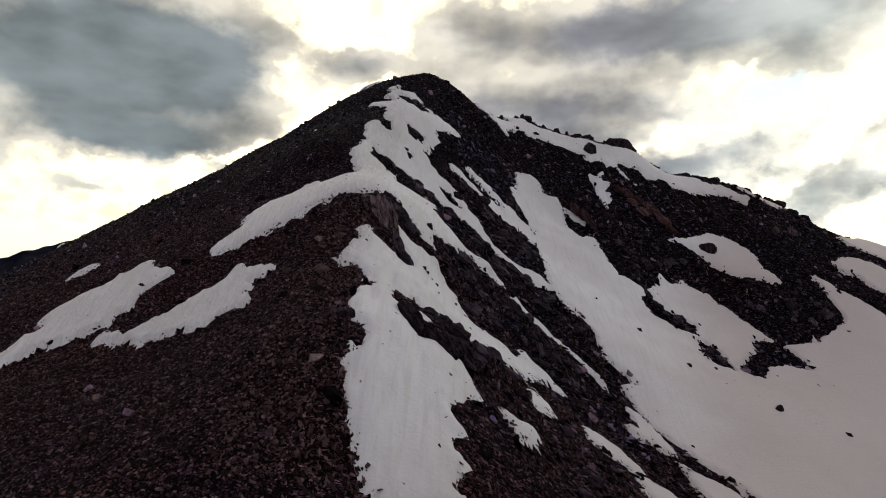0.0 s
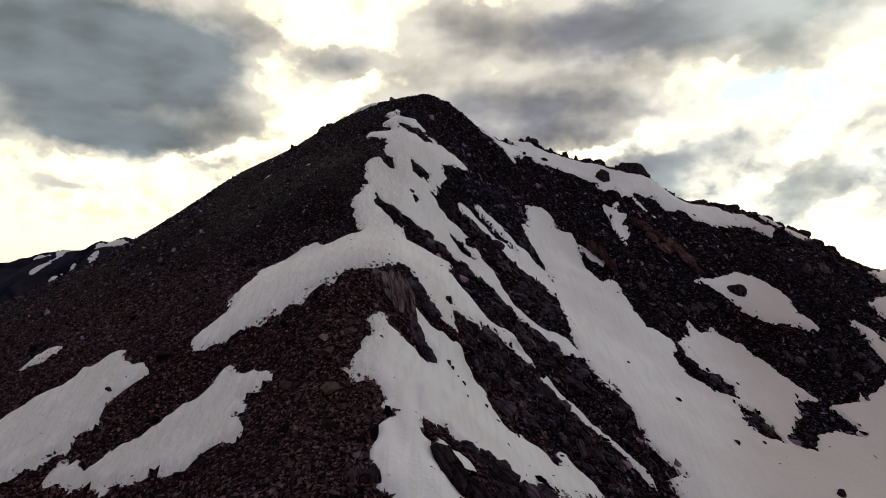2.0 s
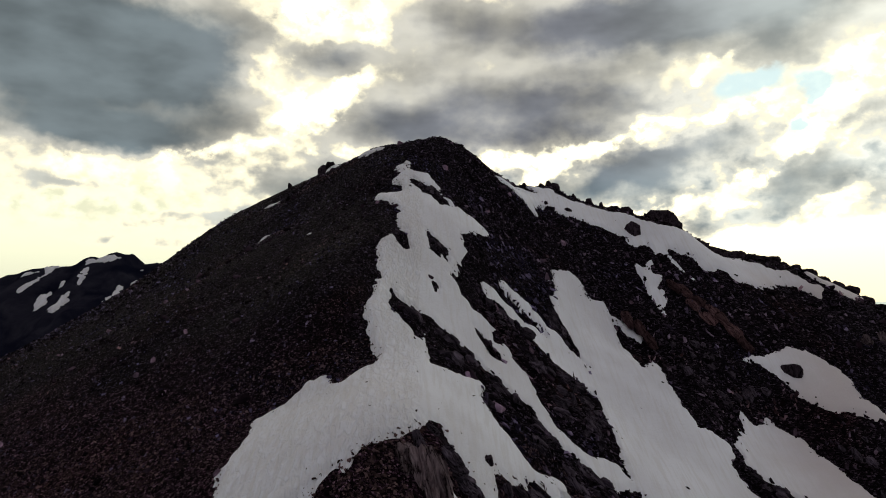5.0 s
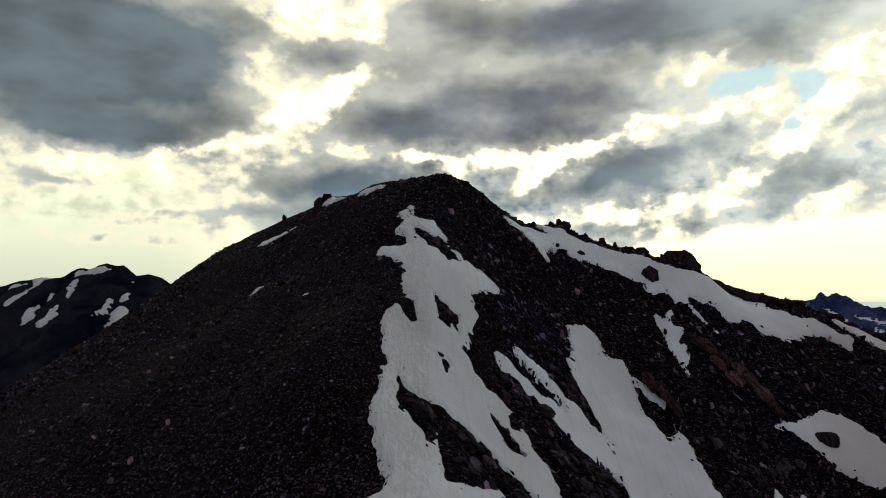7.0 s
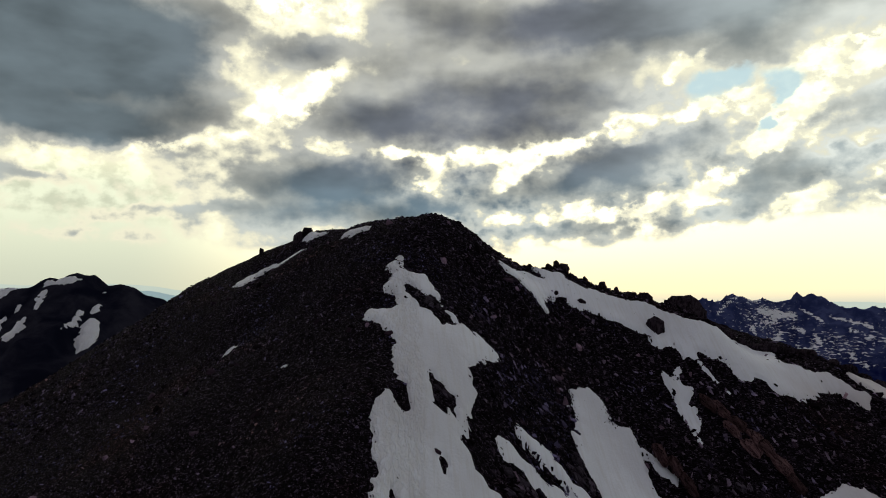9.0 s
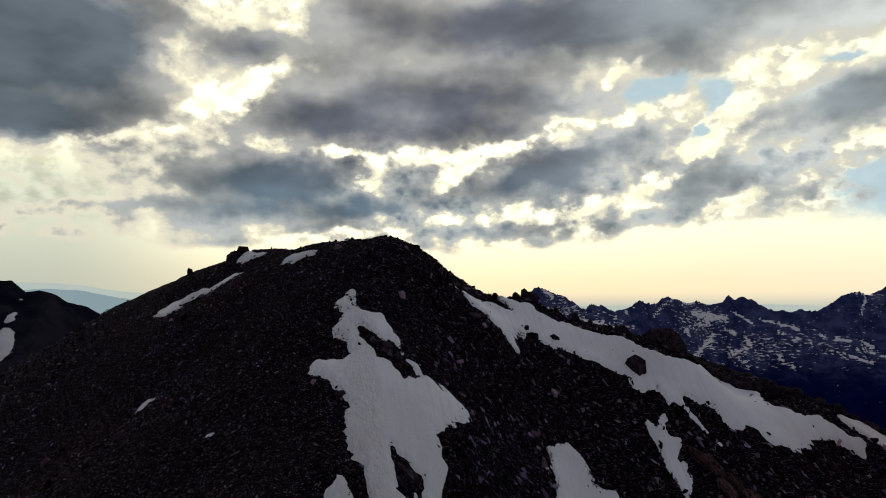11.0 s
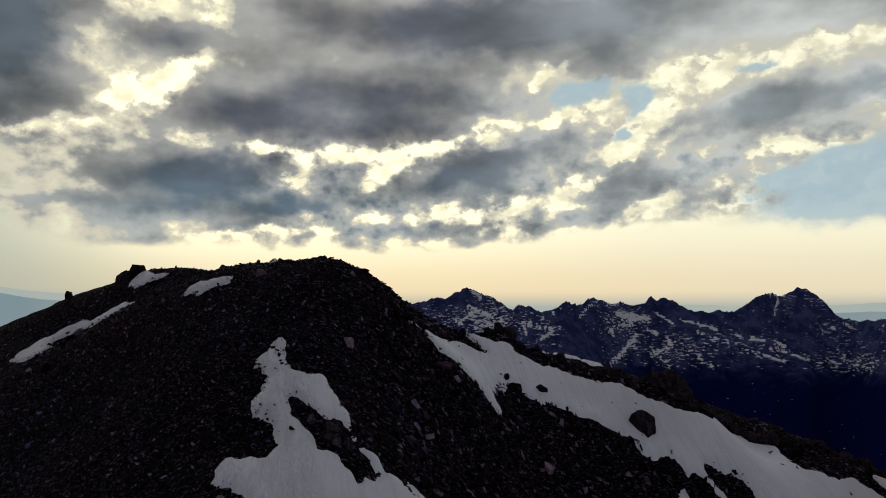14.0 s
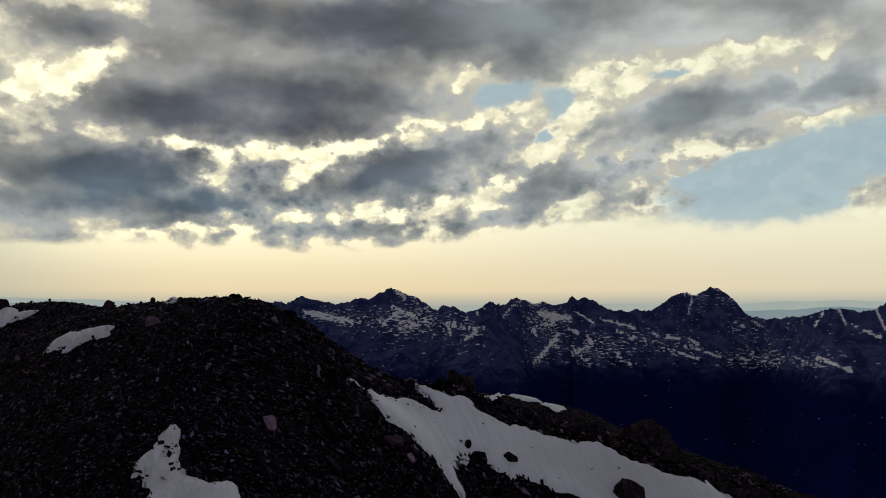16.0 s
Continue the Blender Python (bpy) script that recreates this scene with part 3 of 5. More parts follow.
def base_height(x, y):
    """Smooth height of the mountain; beyond its foot it runs out into the valley."""
    shape = np.shape(x)
    x, y = np.ravel(x).astype(float), np.ravel(y).astype(float)
    cx, cy = np.clip(x, -165, 165), np.clip(y, -55, 325)
    z = np.empty(len(x))
    for s in range(0, len(x), 40000):
        k = slice(s, s + 40000)
        d2 = ((cx[k, None] - HEIGHTS[None, :, 0]) ** 2 + (cy[k, None] - HEIGHTS[None, :, 1]) ** 2) / 1e4
        z[k] = thin_plate(d2) @ WEIGHTS[:-3] + WEIGHTS[-3] + WEIGHTS[-2] * cx[k] / 100 + WEIGHTS[-1] * cy[k] / 100
    for rows, wide in ((FLANK_SWELLS, 14.0), (LOWER_SWELLS, 6.5), (UPPER_SWELLS, 8.0)):
        for ax, ay, rise in rows:
            z += rise * np.exp(-((x - ax) ** 2 + (y - ay) ** 2) / (2 * wide * wide))
    out = np.hypot(x - cx, y - cy)
    fall = VALLEY + (z - VALLEY) * np.exp(-out / 420.0)
    return np.where(out > 0, fall, z).reshape(shape)


def distance_to(poly, x, y):
    """Signed distance to an outline in plan, inside positive."""
    p = np.array(poly, float)
    q = np.roll(p, -1, 0)
    best, inside = np.full(x.shape, 1e9), np.zeros(x.shape, bool)
    for (ax, ay), (bx, by) in zip(p, q):
        dx, dy = bx - ax, by - ay
        s = np.clip(((x - ax) * dx + (y - ay) * dy) / (dx * dx + dy * dy + 1e-9), 0, 1)
        best = np.minimum(best, (x - ax - s * dx) ** 2 + (y - ay - s * dy) ** 2)
        if ay != by:
            inside ^= ((ay > y) != (by > y)) & (x < (bx - ax) * (y - ay) / (by - ay) + ax)
    best = np.sqrt(best)
    return np.where(inside, best, -best)


# snow outlines in plan
UPPER_GULLY_A = [
    (-11.3, 177.4), (-11.8, 174.1), (-11.4, 173.2), (-10.5, 172.5), (-8.9, 172.2), (-7.1, 172.6), (-6.3, 169.9), (-5.1, 168),
    (-4.8, 165.2), (-3.8, 164.3), (-3, 164.3), (-3.5, 163.7), (-4.6, 164), (-5.8, 167.3), (-7.3, 166.6), (-10.4, 169.1),
    (-10.9, 168.3), (-10.6, 166.7), (-9.3, 165), (-8.3, 162.6), (-6.5, 162.6), (-5, 159.2), (-4.6, 161.2), (-3.9, 160.9),
    (-2.3, 161.9), (-1.8, 163.3), (0.1, 162.8), (0.4, 164), (3.8, 162.9), (3.3, 161.5), (4.1, 161.8), (-1.5, 154.7),
    (-2, 153.4), (-1.4, 152.8), (-1.6, 151.5), (-0.8, 150.9), (-0.9, 150.2), (-3.3, 144.4), (-4.7, 139.2), (-3.9, 136.4),
    (-3.5, 136.4), (-2.2, 137.8), (-1.8, 140), (-1.6, 138.6),
]
UPPER_GULLY_B = [
    (-0.9, 137.9), (-0.1, 138.1), (3.2, 137.5), (3.4, 136.1), (4.2, 135.4), (4.6, 133.2), (5.5, 131.8), (6.7, 131.9),
    (-13.5, 110.8), (-15.1, 116.6), (-14.8, 118), (-15, 119.1), (-14.4, 120.6), (-13.6, 126.7), (-13.7, 127.9), (-14.2, 128.8),
    (-14.5, 137), (-13.3, 140.5), (-12.6, 140.5), (-11.7, 138.8), (-10.7, 138.2), (-10.2, 139.2), (-11.1, 145.8), (-11.5, 143.2),
    (-11.8, 146), (-12.6, 147.8), (-11.8, 152.7), (-12.6, 153.4), (-14.5, 157.3), (-16.7, 159.8), (-16.6, 160.7), (-15.9, 161.5),
    (-14.8, 160.9), (-13.2, 161), (-11.8, 162.2), (-11.8, 164.4), (-12.3, 165.8), (-13.6, 167.4), (-13.9, 168.5), (-12.8, 170.3),
    (-12.6, 171.7), (-13.4, 172.7), (-13.8, 174), (-12.2, 175),
]
UPPER_GULLY = UPPER_GULLY_A + UPPER_GULLY_B
NOTCH_FIELD = [
    (-11, 132.4), (-14, 126.4), (-14.4, 121.3), (-15, 116.9), (-14.4, 113.2), (-13, 109.4), (-13.3, 107), (-17, 104),
    (-18.7, 107), (-20.3, 106.9), (-21.5, 105), (-24.8, 102.5), (-24.7, 98.5), (-25.8, 95.4), (-25.2, 92.1), (-28.3, 90.2),
    (-27.7, 88), (-24.8, 87.5), (-24.1, 88.2), (-21, 87.5), (-20.2, 88.2), (-18.6, 87.9), (-14.9, 89.7), (-8.8, 94.7),
    (-3.4, 90.3), (-0.5, 89.4), (0.9, 87.8), (23.9, 109.6), (23.6, 112.7), (16.4, 123.1), (14.9, 122.8), (12.2, 121),
    (8.7, 122.7), (7.2, 125.9), (6.3, 131.5), (2.1, 136.2), (-2.2, 137.7), (-3, 140), (-4.9, 140.9),
]
TWIN_COULOIR_A = [
    (0.6, 146.4), (2.1, 148.2), (3.2, 148.8), (4.9, 148), (7.2, 148.6), (8.2, 147.7), (9.8, 149.1), (11.9, 148.3),
    (12.5, 149.3), (11.3, 150.9), (10, 151.5), (4.8, 151.2), (5, 152.5), (6.3, 153.2), (9.6, 153.9), (10.3, 153.1),
    (11.3, 153.4), (12.4, 151.9), (14.2, 152.1), (15, 150.7), (17.3, 148.8), (18.1, 147.5), (19.3, 147.1), (19.3, 151.1),
    (17.7, 154.5), (17.4, 156.9), (15.5, 159.3), (14.7, 161.2), (14.6, 162.3), (18.5, 163.9),
]
TWIN_COULOIR_B = [
    (16.6, 164.9), (17.4, 167.2), (16, 167.2), (17.2, 169.5), (16.6, 171.3), (18.7, 173.2), (21.2, 174.5), (22.3, 173.4),
    (22.9, 171.9), (22.6, 169.6), (23.7, 168.7), (25.6, 168.5), (26.1, 167), (26.3, 163.1), (26.8, 160.9), (28.3, 159.7),
    (28.6, 157.9), (27.6, 153.3), (28.7, 152.2), (30.1, 155.3), (31.7, 156.4), (31, 151.5), (31.9, 148.1), (14.3, 139.6),
    (11, 140.7), (10.5, 143.2), (8.4, 143.4), (7.9, 144.6), (5.3, 143.4), (4.5, 145.2), (2.2, 144.2),
]
TWIN_COULOIR = TWIN_COULOIR_A + TWIN_COULOIR_B
CIRQUE_FIELD = [
    (17.6, 172), (20.8, 174.3), (22.2, 169.7), (26.2, 170.1), (28.4, 151.9), (32.4, 159.5), (31.6, 150.7), (34, 142.9),
    (38.8, 143.1), (43.8, 149.1), (44.6, 153.7), (46.6, 151.5), (49.8, 153.3), (53.2, 151.6), (61.9, 140.1), (57.6, 138.6),
    (56.2, 134.2), (50, 127.5), (50.9, 125), (53.8, 124.9), (57, 130.2), (60.9, 132), (64.7, 131.6), (65.5, 134.6),
    (63.8, 138.4), (69.7, 139.6), (70.7, 144.6), (70.7, 139.9), (79.1, 145.2), (79, 157.1), (93.7, 143.8), (90.1, 130),
    (65.2, 95.4), (42.2, 87.5), (28, 97.4), (26.2, 100), (25, 104), (27.5, 105.4), (23.4, 107.5), (21.8, 115.8),
    (17.6, 120.8), (17.5, 141.4), (18.8, 147.9), (17.2, 148.5), (14.6, 158.3),
]
LOWER_COULOIR_A = [
    (-9.6, 86.9), (-10, 85.8), (-9.7, 82.9), (-10.4, 81.5), (-10.7, 76.9), (-11.7, 76.9), (-10.6, 76.2), (-8.8, 76.1),
    (-7.8, 74), (-7.9, 72.1), (-7.1, 70.4), (-8, 67.9), (-7.8, 67.1), (-8.1, 65.7), (-7.6, 63), (-7.8, 61.9),
    (-7.4, 61.1), (-6.6, 60.7), (-6, 60), (-6.2, 59), (-6.7, 58.6), (-7.6, 58.8), (-7.8, 58.2), (-7.3, 58),
    (-7.3, 57.6), (-7.8, 57.6), (-7.6, 56.9), (-6.8, 54), (-5.1, 48.1), (-3.6, 45.4), (2, 48.8), (1, 50.5),
    (1.7, 52.7),
]
LOWER_COULOIR_B = [
    (0.8, 53.7), (1.6, 55.7), (0.6, 57), (0.8, 58.7), (3.4, 61.6), (2.4, 64.8), (1.5, 66.1), (0.5, 64.8),
    (-0.2, 65), (-0.9, 64.8), (-1.9, 63.3), (-3.7, 65.8), (-3.8, 67.9), (-4.9, 69.6), (-4.9, 72.1), (-3.4, 71.8),
    (-3.8, 73), (-2.6, 73.1), (-2.5, 71.9), (-0.8, 73), (-0.4, 72.8), (0.9, 73), (2.2, 73.9), (3.1, 73.6),
    (4.9, 76.7), (6.3, 82.5), (7.8, 83.8), (8.8, 84.4), (10.2, 84.8), (11.6, 88.5), (14.2, 89.4), (15.2, 90.8),
    (14.2, 91),
]
LOWER_COULOIR_C = [
    (13.1, 92.5), (11.3, 92.5), (10.4, 93.6), (9.1, 92.4), (9.2, 90.7), (8.4, 89.2), (7.9, 90.3), (7, 89.8),
    (5.5, 89.5), (5.3, 90.3), (3.8, 87.8), (2.1, 90.1), (1.5, 91.8), (0.4, 91.5), (-0.3, 92.5), (-0.8, 94.2),
    (-4, 91.7), (-5.1, 91.8), (-7, 93.4), (-7.2, 93.8), (-6.5, 92.4), (-6.4, 90.8), (-5.7, 88.6), (-4.6, 88.4),
    (-3.8, 88.5), (-3.4, 86.3), (-4.9, 84.9), (-5.8, 86.1), (-6.6, 85.3), (-7.8, 86), (-9, 87.5),
]
LOWER_COULOIR = LOWER_COULOIR_A + LOWER_COULOIR_B + LOWER_COULOIR_C
OUTLINE_S3 = [
    (8.7, 78.4), (10, 79.4), (11.5, 79.3), (11.9, 78.1), (10.2, 74.2), (9.1, 74.2),
]
OUTLINE_S4 = [
    (5.6, 64.7), (8.1, 66.2), (8.8, 65.7), (7.6, 63.7), (6.3, 62.9),
]
OUTLINE_S5 = [
    (15.5, 83.4), (17.7, 84.5), (20.1, 84.2), (21.9, 82.2), (20.3, 80), (16.1, 79.8),
]
OUTLINE_S6 = [
    (24.6, 100.2), (26.1, 99.8), (27.7, 97.5), (29.1, 95.1), (29.4, 92.9), (24.7, 93.1), (23.3, 94.6), (24.7, 97.2),
]
OUTLINE_S7 = [
    (21.2, 80.3), (25.8, 80.7), (29.3, 82.1), (22.9, 75.2), (20.4, 76.5),
]
OUTLINE_S8 = [
    (5.1, 107.7), (7, 108.6), (9, 106.5), (8.3, 104.8), (6.1, 104.7),
]
OUTLINE_S9 = [
    (9, 104.9), (11.6, 105), (21.9, 103.5), (22.1, 102.9), (12.1, 102), (10, 102.9),
]
OUTLINE_S10 = [
    (-3.4, 69.7), (-2.9, 70.2), (-2, 69.4), (-1.2, 69.6), (-0.7, 68.7), (0.3, 68.2), (-1, 67.6), (-3, 69),
]
OUTLINE_S11 = [
    (28.7, 91.5), (34.4, 90.6), (36.9, 88.5), (31.6, 85.1), (29.7, 86.7),
]
OUTLINE_EA1_A = [
    (6.3, 195.1), (9.2, 195.5), (12.2, 199.3), (14.3, 200.6), (16.3, 199.8), (18, 198.6), (17.5, 202.8), (16.3, 205),
    (19.9, 201), (21.9, 200.7), (23.5, 198.7), (25.2, 198.4), (27, 198.5), (27, 198.8), (35.3, 197.8), (38.8, 198.2),
    (40.8, 196.9), (44.8, 193.2), (50, 192.2), (61.7, 206.3), (61.8, 204), (62.5, 201), (65.3, 200.4), (66.7, 199.5),
    (63.7, 193.7), (63.2, 189.8), (67.1, 189.2), (72.6, 191), (76, 186.7), (77.9, 185.5), (76.2, 183.7), (73.9, 183.9),
    (74.1, 184.8), (72.2, 186.7), (69.3, 186.2), (67.1, 185.4), (66.8, 184), (60.6, 180), (60.2, 180.8), (57.3, 179.9),
]
OUTLINE_EA1_B = [
    (56.1, 180.6), (56.1, 182), (53.5, 182.2), (52.1, 181), (50, 181.5), (50.7, 183.2), (46.3, 185.4), (44.5, 185.6),
    (43.7, 184.7), (45, 180.9), (47.5, 177.7), (46.6, 178.1), (43.3, 184), (41.6, 184.8), (40.7, 186.1), (40.3, 187.4),
    (38, 186.7), (37, 187.4), (36.8, 189.7), (34.6, 190.2), (31.9, 190.3), (30.8, 190.9), (28.8, 190.6), (27.5, 191.4),
    (24.9, 191.6), (23, 192.2), (25.9, 191.3), (22.3, 191.8), (21.5, 192.7), (21.5, 193.6), (20.1, 193.6), (18.8, 192.7),
    (16.9, 192), (16.1, 190.3), (16.5, 187.9), (16, 186.7), (13.3, 188.5), (11.7, 189.1), (9.8, 188.7), (8.1, 189.2),
    (7.9, 194.6),
]
OUTLINE_EA1 = OUTLINE_EA1_A + OUTLINE_EA1_B
OUTLINE_EB = [
    (36.5, 181.4), (38.3, 180.8), (39.7, 182.5), (39.3, 179.5), (40.7, 179.4), (39, 177), (40.3, 176.6), (39.6, 173.7),
    (37.9, 170.1), (37.7, 173.7), (36.8, 175.8), (37, 177.8), (36.5, 179.1),
]
OUTLINE_EC = [
    (27.5, 167.1), (28.7, 166.7), (31.6, 164.1), (31.4, 162.3), (29.9, 164.4), (27.9, 166.2),
]
OUTLINE_ED = [
    (53.9, 162.9), (59.4, 166), (63.2, 166), (67.1, 163.1), (68.6, 160.9), (67.8, 157.7), (70.3, 156.4), (70.4, 154.3),
    (66.1, 155.1), (61.2, 155.1), (57.4, 157.4), (54.9, 160.4), (52.4, 161.8), (49.9, 161.9), (52.1, 163.2),
]
OUTLINE_EE = [
    (95.4, 178.1), (113, 199.5), (119.4, 198), (123.1, 194), (112.2, 177), (104.2, 173.2), (96.7, 175.6),
]
OUTLINE_EF = [
    (87.2, 163.6), (91.8, 167.1), (97.4, 167.8), (100.2, 166.6), (105.7, 167.1), (96.4, 152.7), (93.1, 155.2), (90, 159.5),
    (86.9, 160.6),
]
OUTLINE_EH = [
    (76.5, 191.7), (85.2, 197.7), (87.1, 193.7), (89.7, 191.5), (85.6, 187.2), (80.3, 186.2), (76.8, 188),
]
OUTLINE_L1 = [
    (-45.1, 75.9), (-46.8, 75.1), (-48.4, 77.5), (-46.9, 78.8), (-46.3, 81.9), (-44.7, 83.2), (-46.6, 86), (-45.8, 87.8),
    (-44.2, 89.8), (-41.8, 90.2), (-40.6, 92.2), (-38.7, 92.5), (-37, 93.5), (-35.9, 90.5), (-32.8, 88.3), (-32, 86.8),
    (-34, 85.6), (-34.8, 83.7), (-34.3, 81.8), (-36.1, 81.1), (-35.9, 79.3), (-37.8, 79.4), (-39.2, 77.6), (-41.8, 78.1),
]
OUTLINE_L2 = [
    (-35.7, 75.8), (-35.3, 77.3), (-32.3, 75.3), (-31, 76.9), (-27.3, 78.6), (-26.4, 80.1), (-24.7, 80.6), (-22.9, 82.8),
    (-21.4, 80.8), (-18.6, 79.3), (-19.3, 78.5), (-20.7, 78.1), (-19.8, 76.2), (-20.5, 75.7), (-19.3, 72.4), (-20.8, 72.8),
    (-23.7, 71.7), (-25.6, 72.5), (-26.9, 71.7), (-32.9, 74.1),
]
OUTLINE_L3 = [
    (-50.2, 98.7), (-49.2, 101.1), (-47.6, 101.5), (-47.6, 98.6),
]
OUTLINE_T1 = [
    (-48.2, 214.3), (-47.8, 216.5), (-46.7, 220.5), (-45.8, 221.9), (-44.7, 222.4), (-43, 224.1), (-40.8, 223.7), (-38.9, 220.5),
    (-37.1, 219.2), (-35.3, 218.3), (-33.5, 216.9), (-31.6, 212.5), (-32.6, 211.1), (-35, 213.5), (-37.5, 217), (-40.2, 220.5),
    (-42.5, 222), (-44.2, 220.2), (-44.3, 212.4), (-45.5, 210.6),
]
OUTLINE_T2 = [
    (-22.9, 198.5), (-21.8, 198.4), (-20.3, 197.9), (-18.5, 197.3), (-17.1, 197), (-17.6, 195.2), (-19.5, 195.7), (-20.9, 195.4),
    (-22.4, 196.6),
]
OUTLINE_T3 = [
    (-34.4, 225.1), (-33.6, 226.7), (-32, 228.1), (-31, 225.1), (-29.9, 223.9), (-27.5, 223.6), (-30, 222.2), (-32.1, 221.9),
]
OUTLINE_T4 = [
    (-40.3, 174.2), (-40.1, 175.5), (-38.7, 175.6), (-38.6, 174.7), (-39.4, 174.1),
]
OUTLINE_T5 = [
    (-28.2, 155.4), (-27.5, 155.3), (-27.8, 155.1),
]
OUTLINE_T6 = [
    (-12.4, 205.2), (-10.7, 205.7), (-11.8, 203.5),
]
OUTLINE_N1 = [
    (25.3, 204.9), (37.4, 226.2), (42.2, 227.8), (44.4, 224.5), (40.2, 221.6), (39, 227.6),
]
OUTLINE_N2 = [
    (43.1, 221.9), (47.8, 222.8), (43.4, 217),
]
GAP_ISLE_H1 = [
    (-3, 164.3), (-3.5, 163.7), (-4.6, 164), (-5.2, 165.2), (-5.8, 167.3), (-7.3, 166.6), (-10.4, 169.1), (-10.9, 168.3),
    (-10.6, 166.7), (-10.2, 165.9), (-9.3, 165), (-8.8, 163.5), (-8.3, 162.6), (-6.5, 162.6), (-5.9, 161.6), (-5.6, 160.1),
    (-5, 159.2),
]
GAP_ISLE_H2 = [
    (-7.6, 148.1), (-7.5, 142.5), (-5.7, 142.2), (-5.3, 144.2), (-4.4, 143.3), (-4.1, 145), (-4.2, 146.8), (-5.2, 146.8),
    (-5.7, 147.4), (-6.8, 147.5), (-7.1, 148.6),
]
GAP_ISLE_H3 = [
    (-7.1, 135.8), (-6.5, 136.5), (-6.1, 136), (-6.3, 134.2), (-6.8, 134.2),
]
GAP_ISLE_H4 = [
    (-1.1, 134.1), (-0.5, 134.4), (0.3, 133.3), (1.6, 132.5), (2.6, 131.2), (2.6, 130.2), (1.7, 129.6), (0.8, 130),
    (0.1, 131.6), (-0.9, 133),
]
GAP_ISLE_H5 = [
    (1.9, 136.1), (2.7, 136.7), (3.1, 134.9), (2.3, 134.2), (1.8, 134.5),
]
GAP_B = [
    (-12.5, 126.8), (-11.9, 125.6), (-10.7, 125.6), (-8.5, 126.7), (-7.1, 128.2), (-6.2, 127.4), (-4.6, 127.7), (-0.3, 124.6),
    (1, 124.3), (2.8, 122.9), (5.8, 122.8), (6.2, 120.3), (8.7, 118.7), (10.2, 119.2), (11.6, 117.7), (15, 118.3),
    (17.9, 120.5), (19, 118.5), (19.3, 115.9), (21.5, 114.7), (22.6, 111.9), (23.6, 105.4), (19.7, 103.3), (12.7, 104.5),
    (10.5, 106), (9.5, 105.7), (7.4, 108), (7, 109.6), (5.6, 109.2), (3.4, 107.5), (1.3, 109.4), (0.1, 109.8),
    (-1.7, 114.8), (-1.3, 118.6), (-3.1, 116.1), (-7.3, 112.3), (-8, 117.8), (-8, 121.6), (-8.6, 118), (-9.2, 117.5),
    (-9.4, 119.4), (-10.3, 119.4), (-11.1, 120.9), (-12.1, 119.6), (-12.5, 121.2), (-12.5, 124.5),
]
GAP_E = [
    (-8.4, 95.5), (-7.6, 97.6), (-6.5, 98.6), (-6.1, 96), (-4, 95.8), (-3, 94.5), (-0.9, 95.7), (-0.7, 93.9),
    (-4, 91.7), (-5.1, 91.8), (-8, 94.3),
]
GAP_G = [
    (-1.4, 99.3), (-0.8, 100.4), (0.5, 101.2), (3.2, 105.5), (4.5, 105.8), (7.4, 105.4), (9.6, 105.8), (10, 103.3),
    (12.1, 103.6), (14.1, 103.2), (17.6, 104.2), (20.5, 104.2), (17, 91), (15.2, 90.8), (14.2, 91), (13.1, 92.5),
    (11.3, 92.5), (10.4, 93.6), (9.1, 92.4), (9.2, 90.7), (8.4, 89.2), (7.9, 90.3), (7, 89.8), (5.5, 89.5),
    (5.3, 90.3), (3.8, 87.8), (2.1, 90.1), (1.5, 91.8), (0.4, 91.5), (-0.3, 92.5), (-0.8, 94.2), (-0.9, 95.8),
    (-1.4, 97.1),
]
GAP_H1 = [
    (39.3, 144), (40.8, 138.4), (44, 138.3), (46.2, 137.3), (46.2, 133.1), (41.7, 133.1), (39.4, 133.8), (37.7, 135),
    (37.4, 138.3),
]
GAP_H2 = [
    (45.8, 131.9), (48.2, 131.8), (49.2, 127.9), (49, 125.1), (46.1, 124.8), (43.5, 125.5),
]
RIB_A = [
    (-4.9, 72.1), (-3.4, 71.8), (-2.6, 73.1), (-2.5, 71.9), (-0.8, 73), (0.9, 73), (2.2, 73.9), (3.1, 73.6),
    (4.9, 76.7), (7.7, 77.5), (8.9, 76.5), (2.4, 64.8), (1.8, 65.8), (0.5, 64.8), (-0.2, 65), (-1.9, 63.3),
    (-3.7, 65.8), (-4.1, 68.2), (-4.9, 69.6),
]
RIB_C = [
    (-1.8, 138.4), (2.9, 146.2), (5.8, 147.3), (12.7, 142.3), (16.1, 141.2), (18.9, 139), (18.6, 130.4), (14.9, 123.1),
    (12.4, 121.8), (10.5, 122), (8.8, 123.3), (7.3, 126.5), (6.4, 132.2), (4.5, 134.7),
]
RIB_R2 = [
    (14.4, 160.3), (16.5, 157.2), (18.3, 153.2), (19.3, 147.3), (12.7, 151.9), (11.3, 153.8),
]
RIB_R3 = [
    (60.7, 153.6), (69.7, 152.8), (76.1, 151.6), (79.6, 147.7), (75.3, 142), (64.2, 139.1), (58.9, 143.8), (57.1, 147.3),
]
RIB_R4 = [
    (35.1, 162.2), (39.9, 164), (51.2, 160.3), (53.8, 157), (49.4, 153.8), (37.1, 148.3), (35.4, 152.8),
]
OUTLINE_U1 = [
    (-3.9, 69.6), (-2.9, 70.1), (-2.1, 69.4), (-1.2, 69.0), (0.5, 68.2), (-0.6, 66.9), (-1.6, 66.9), (-2.4, 67.0), (-3.4, 67.9),
]
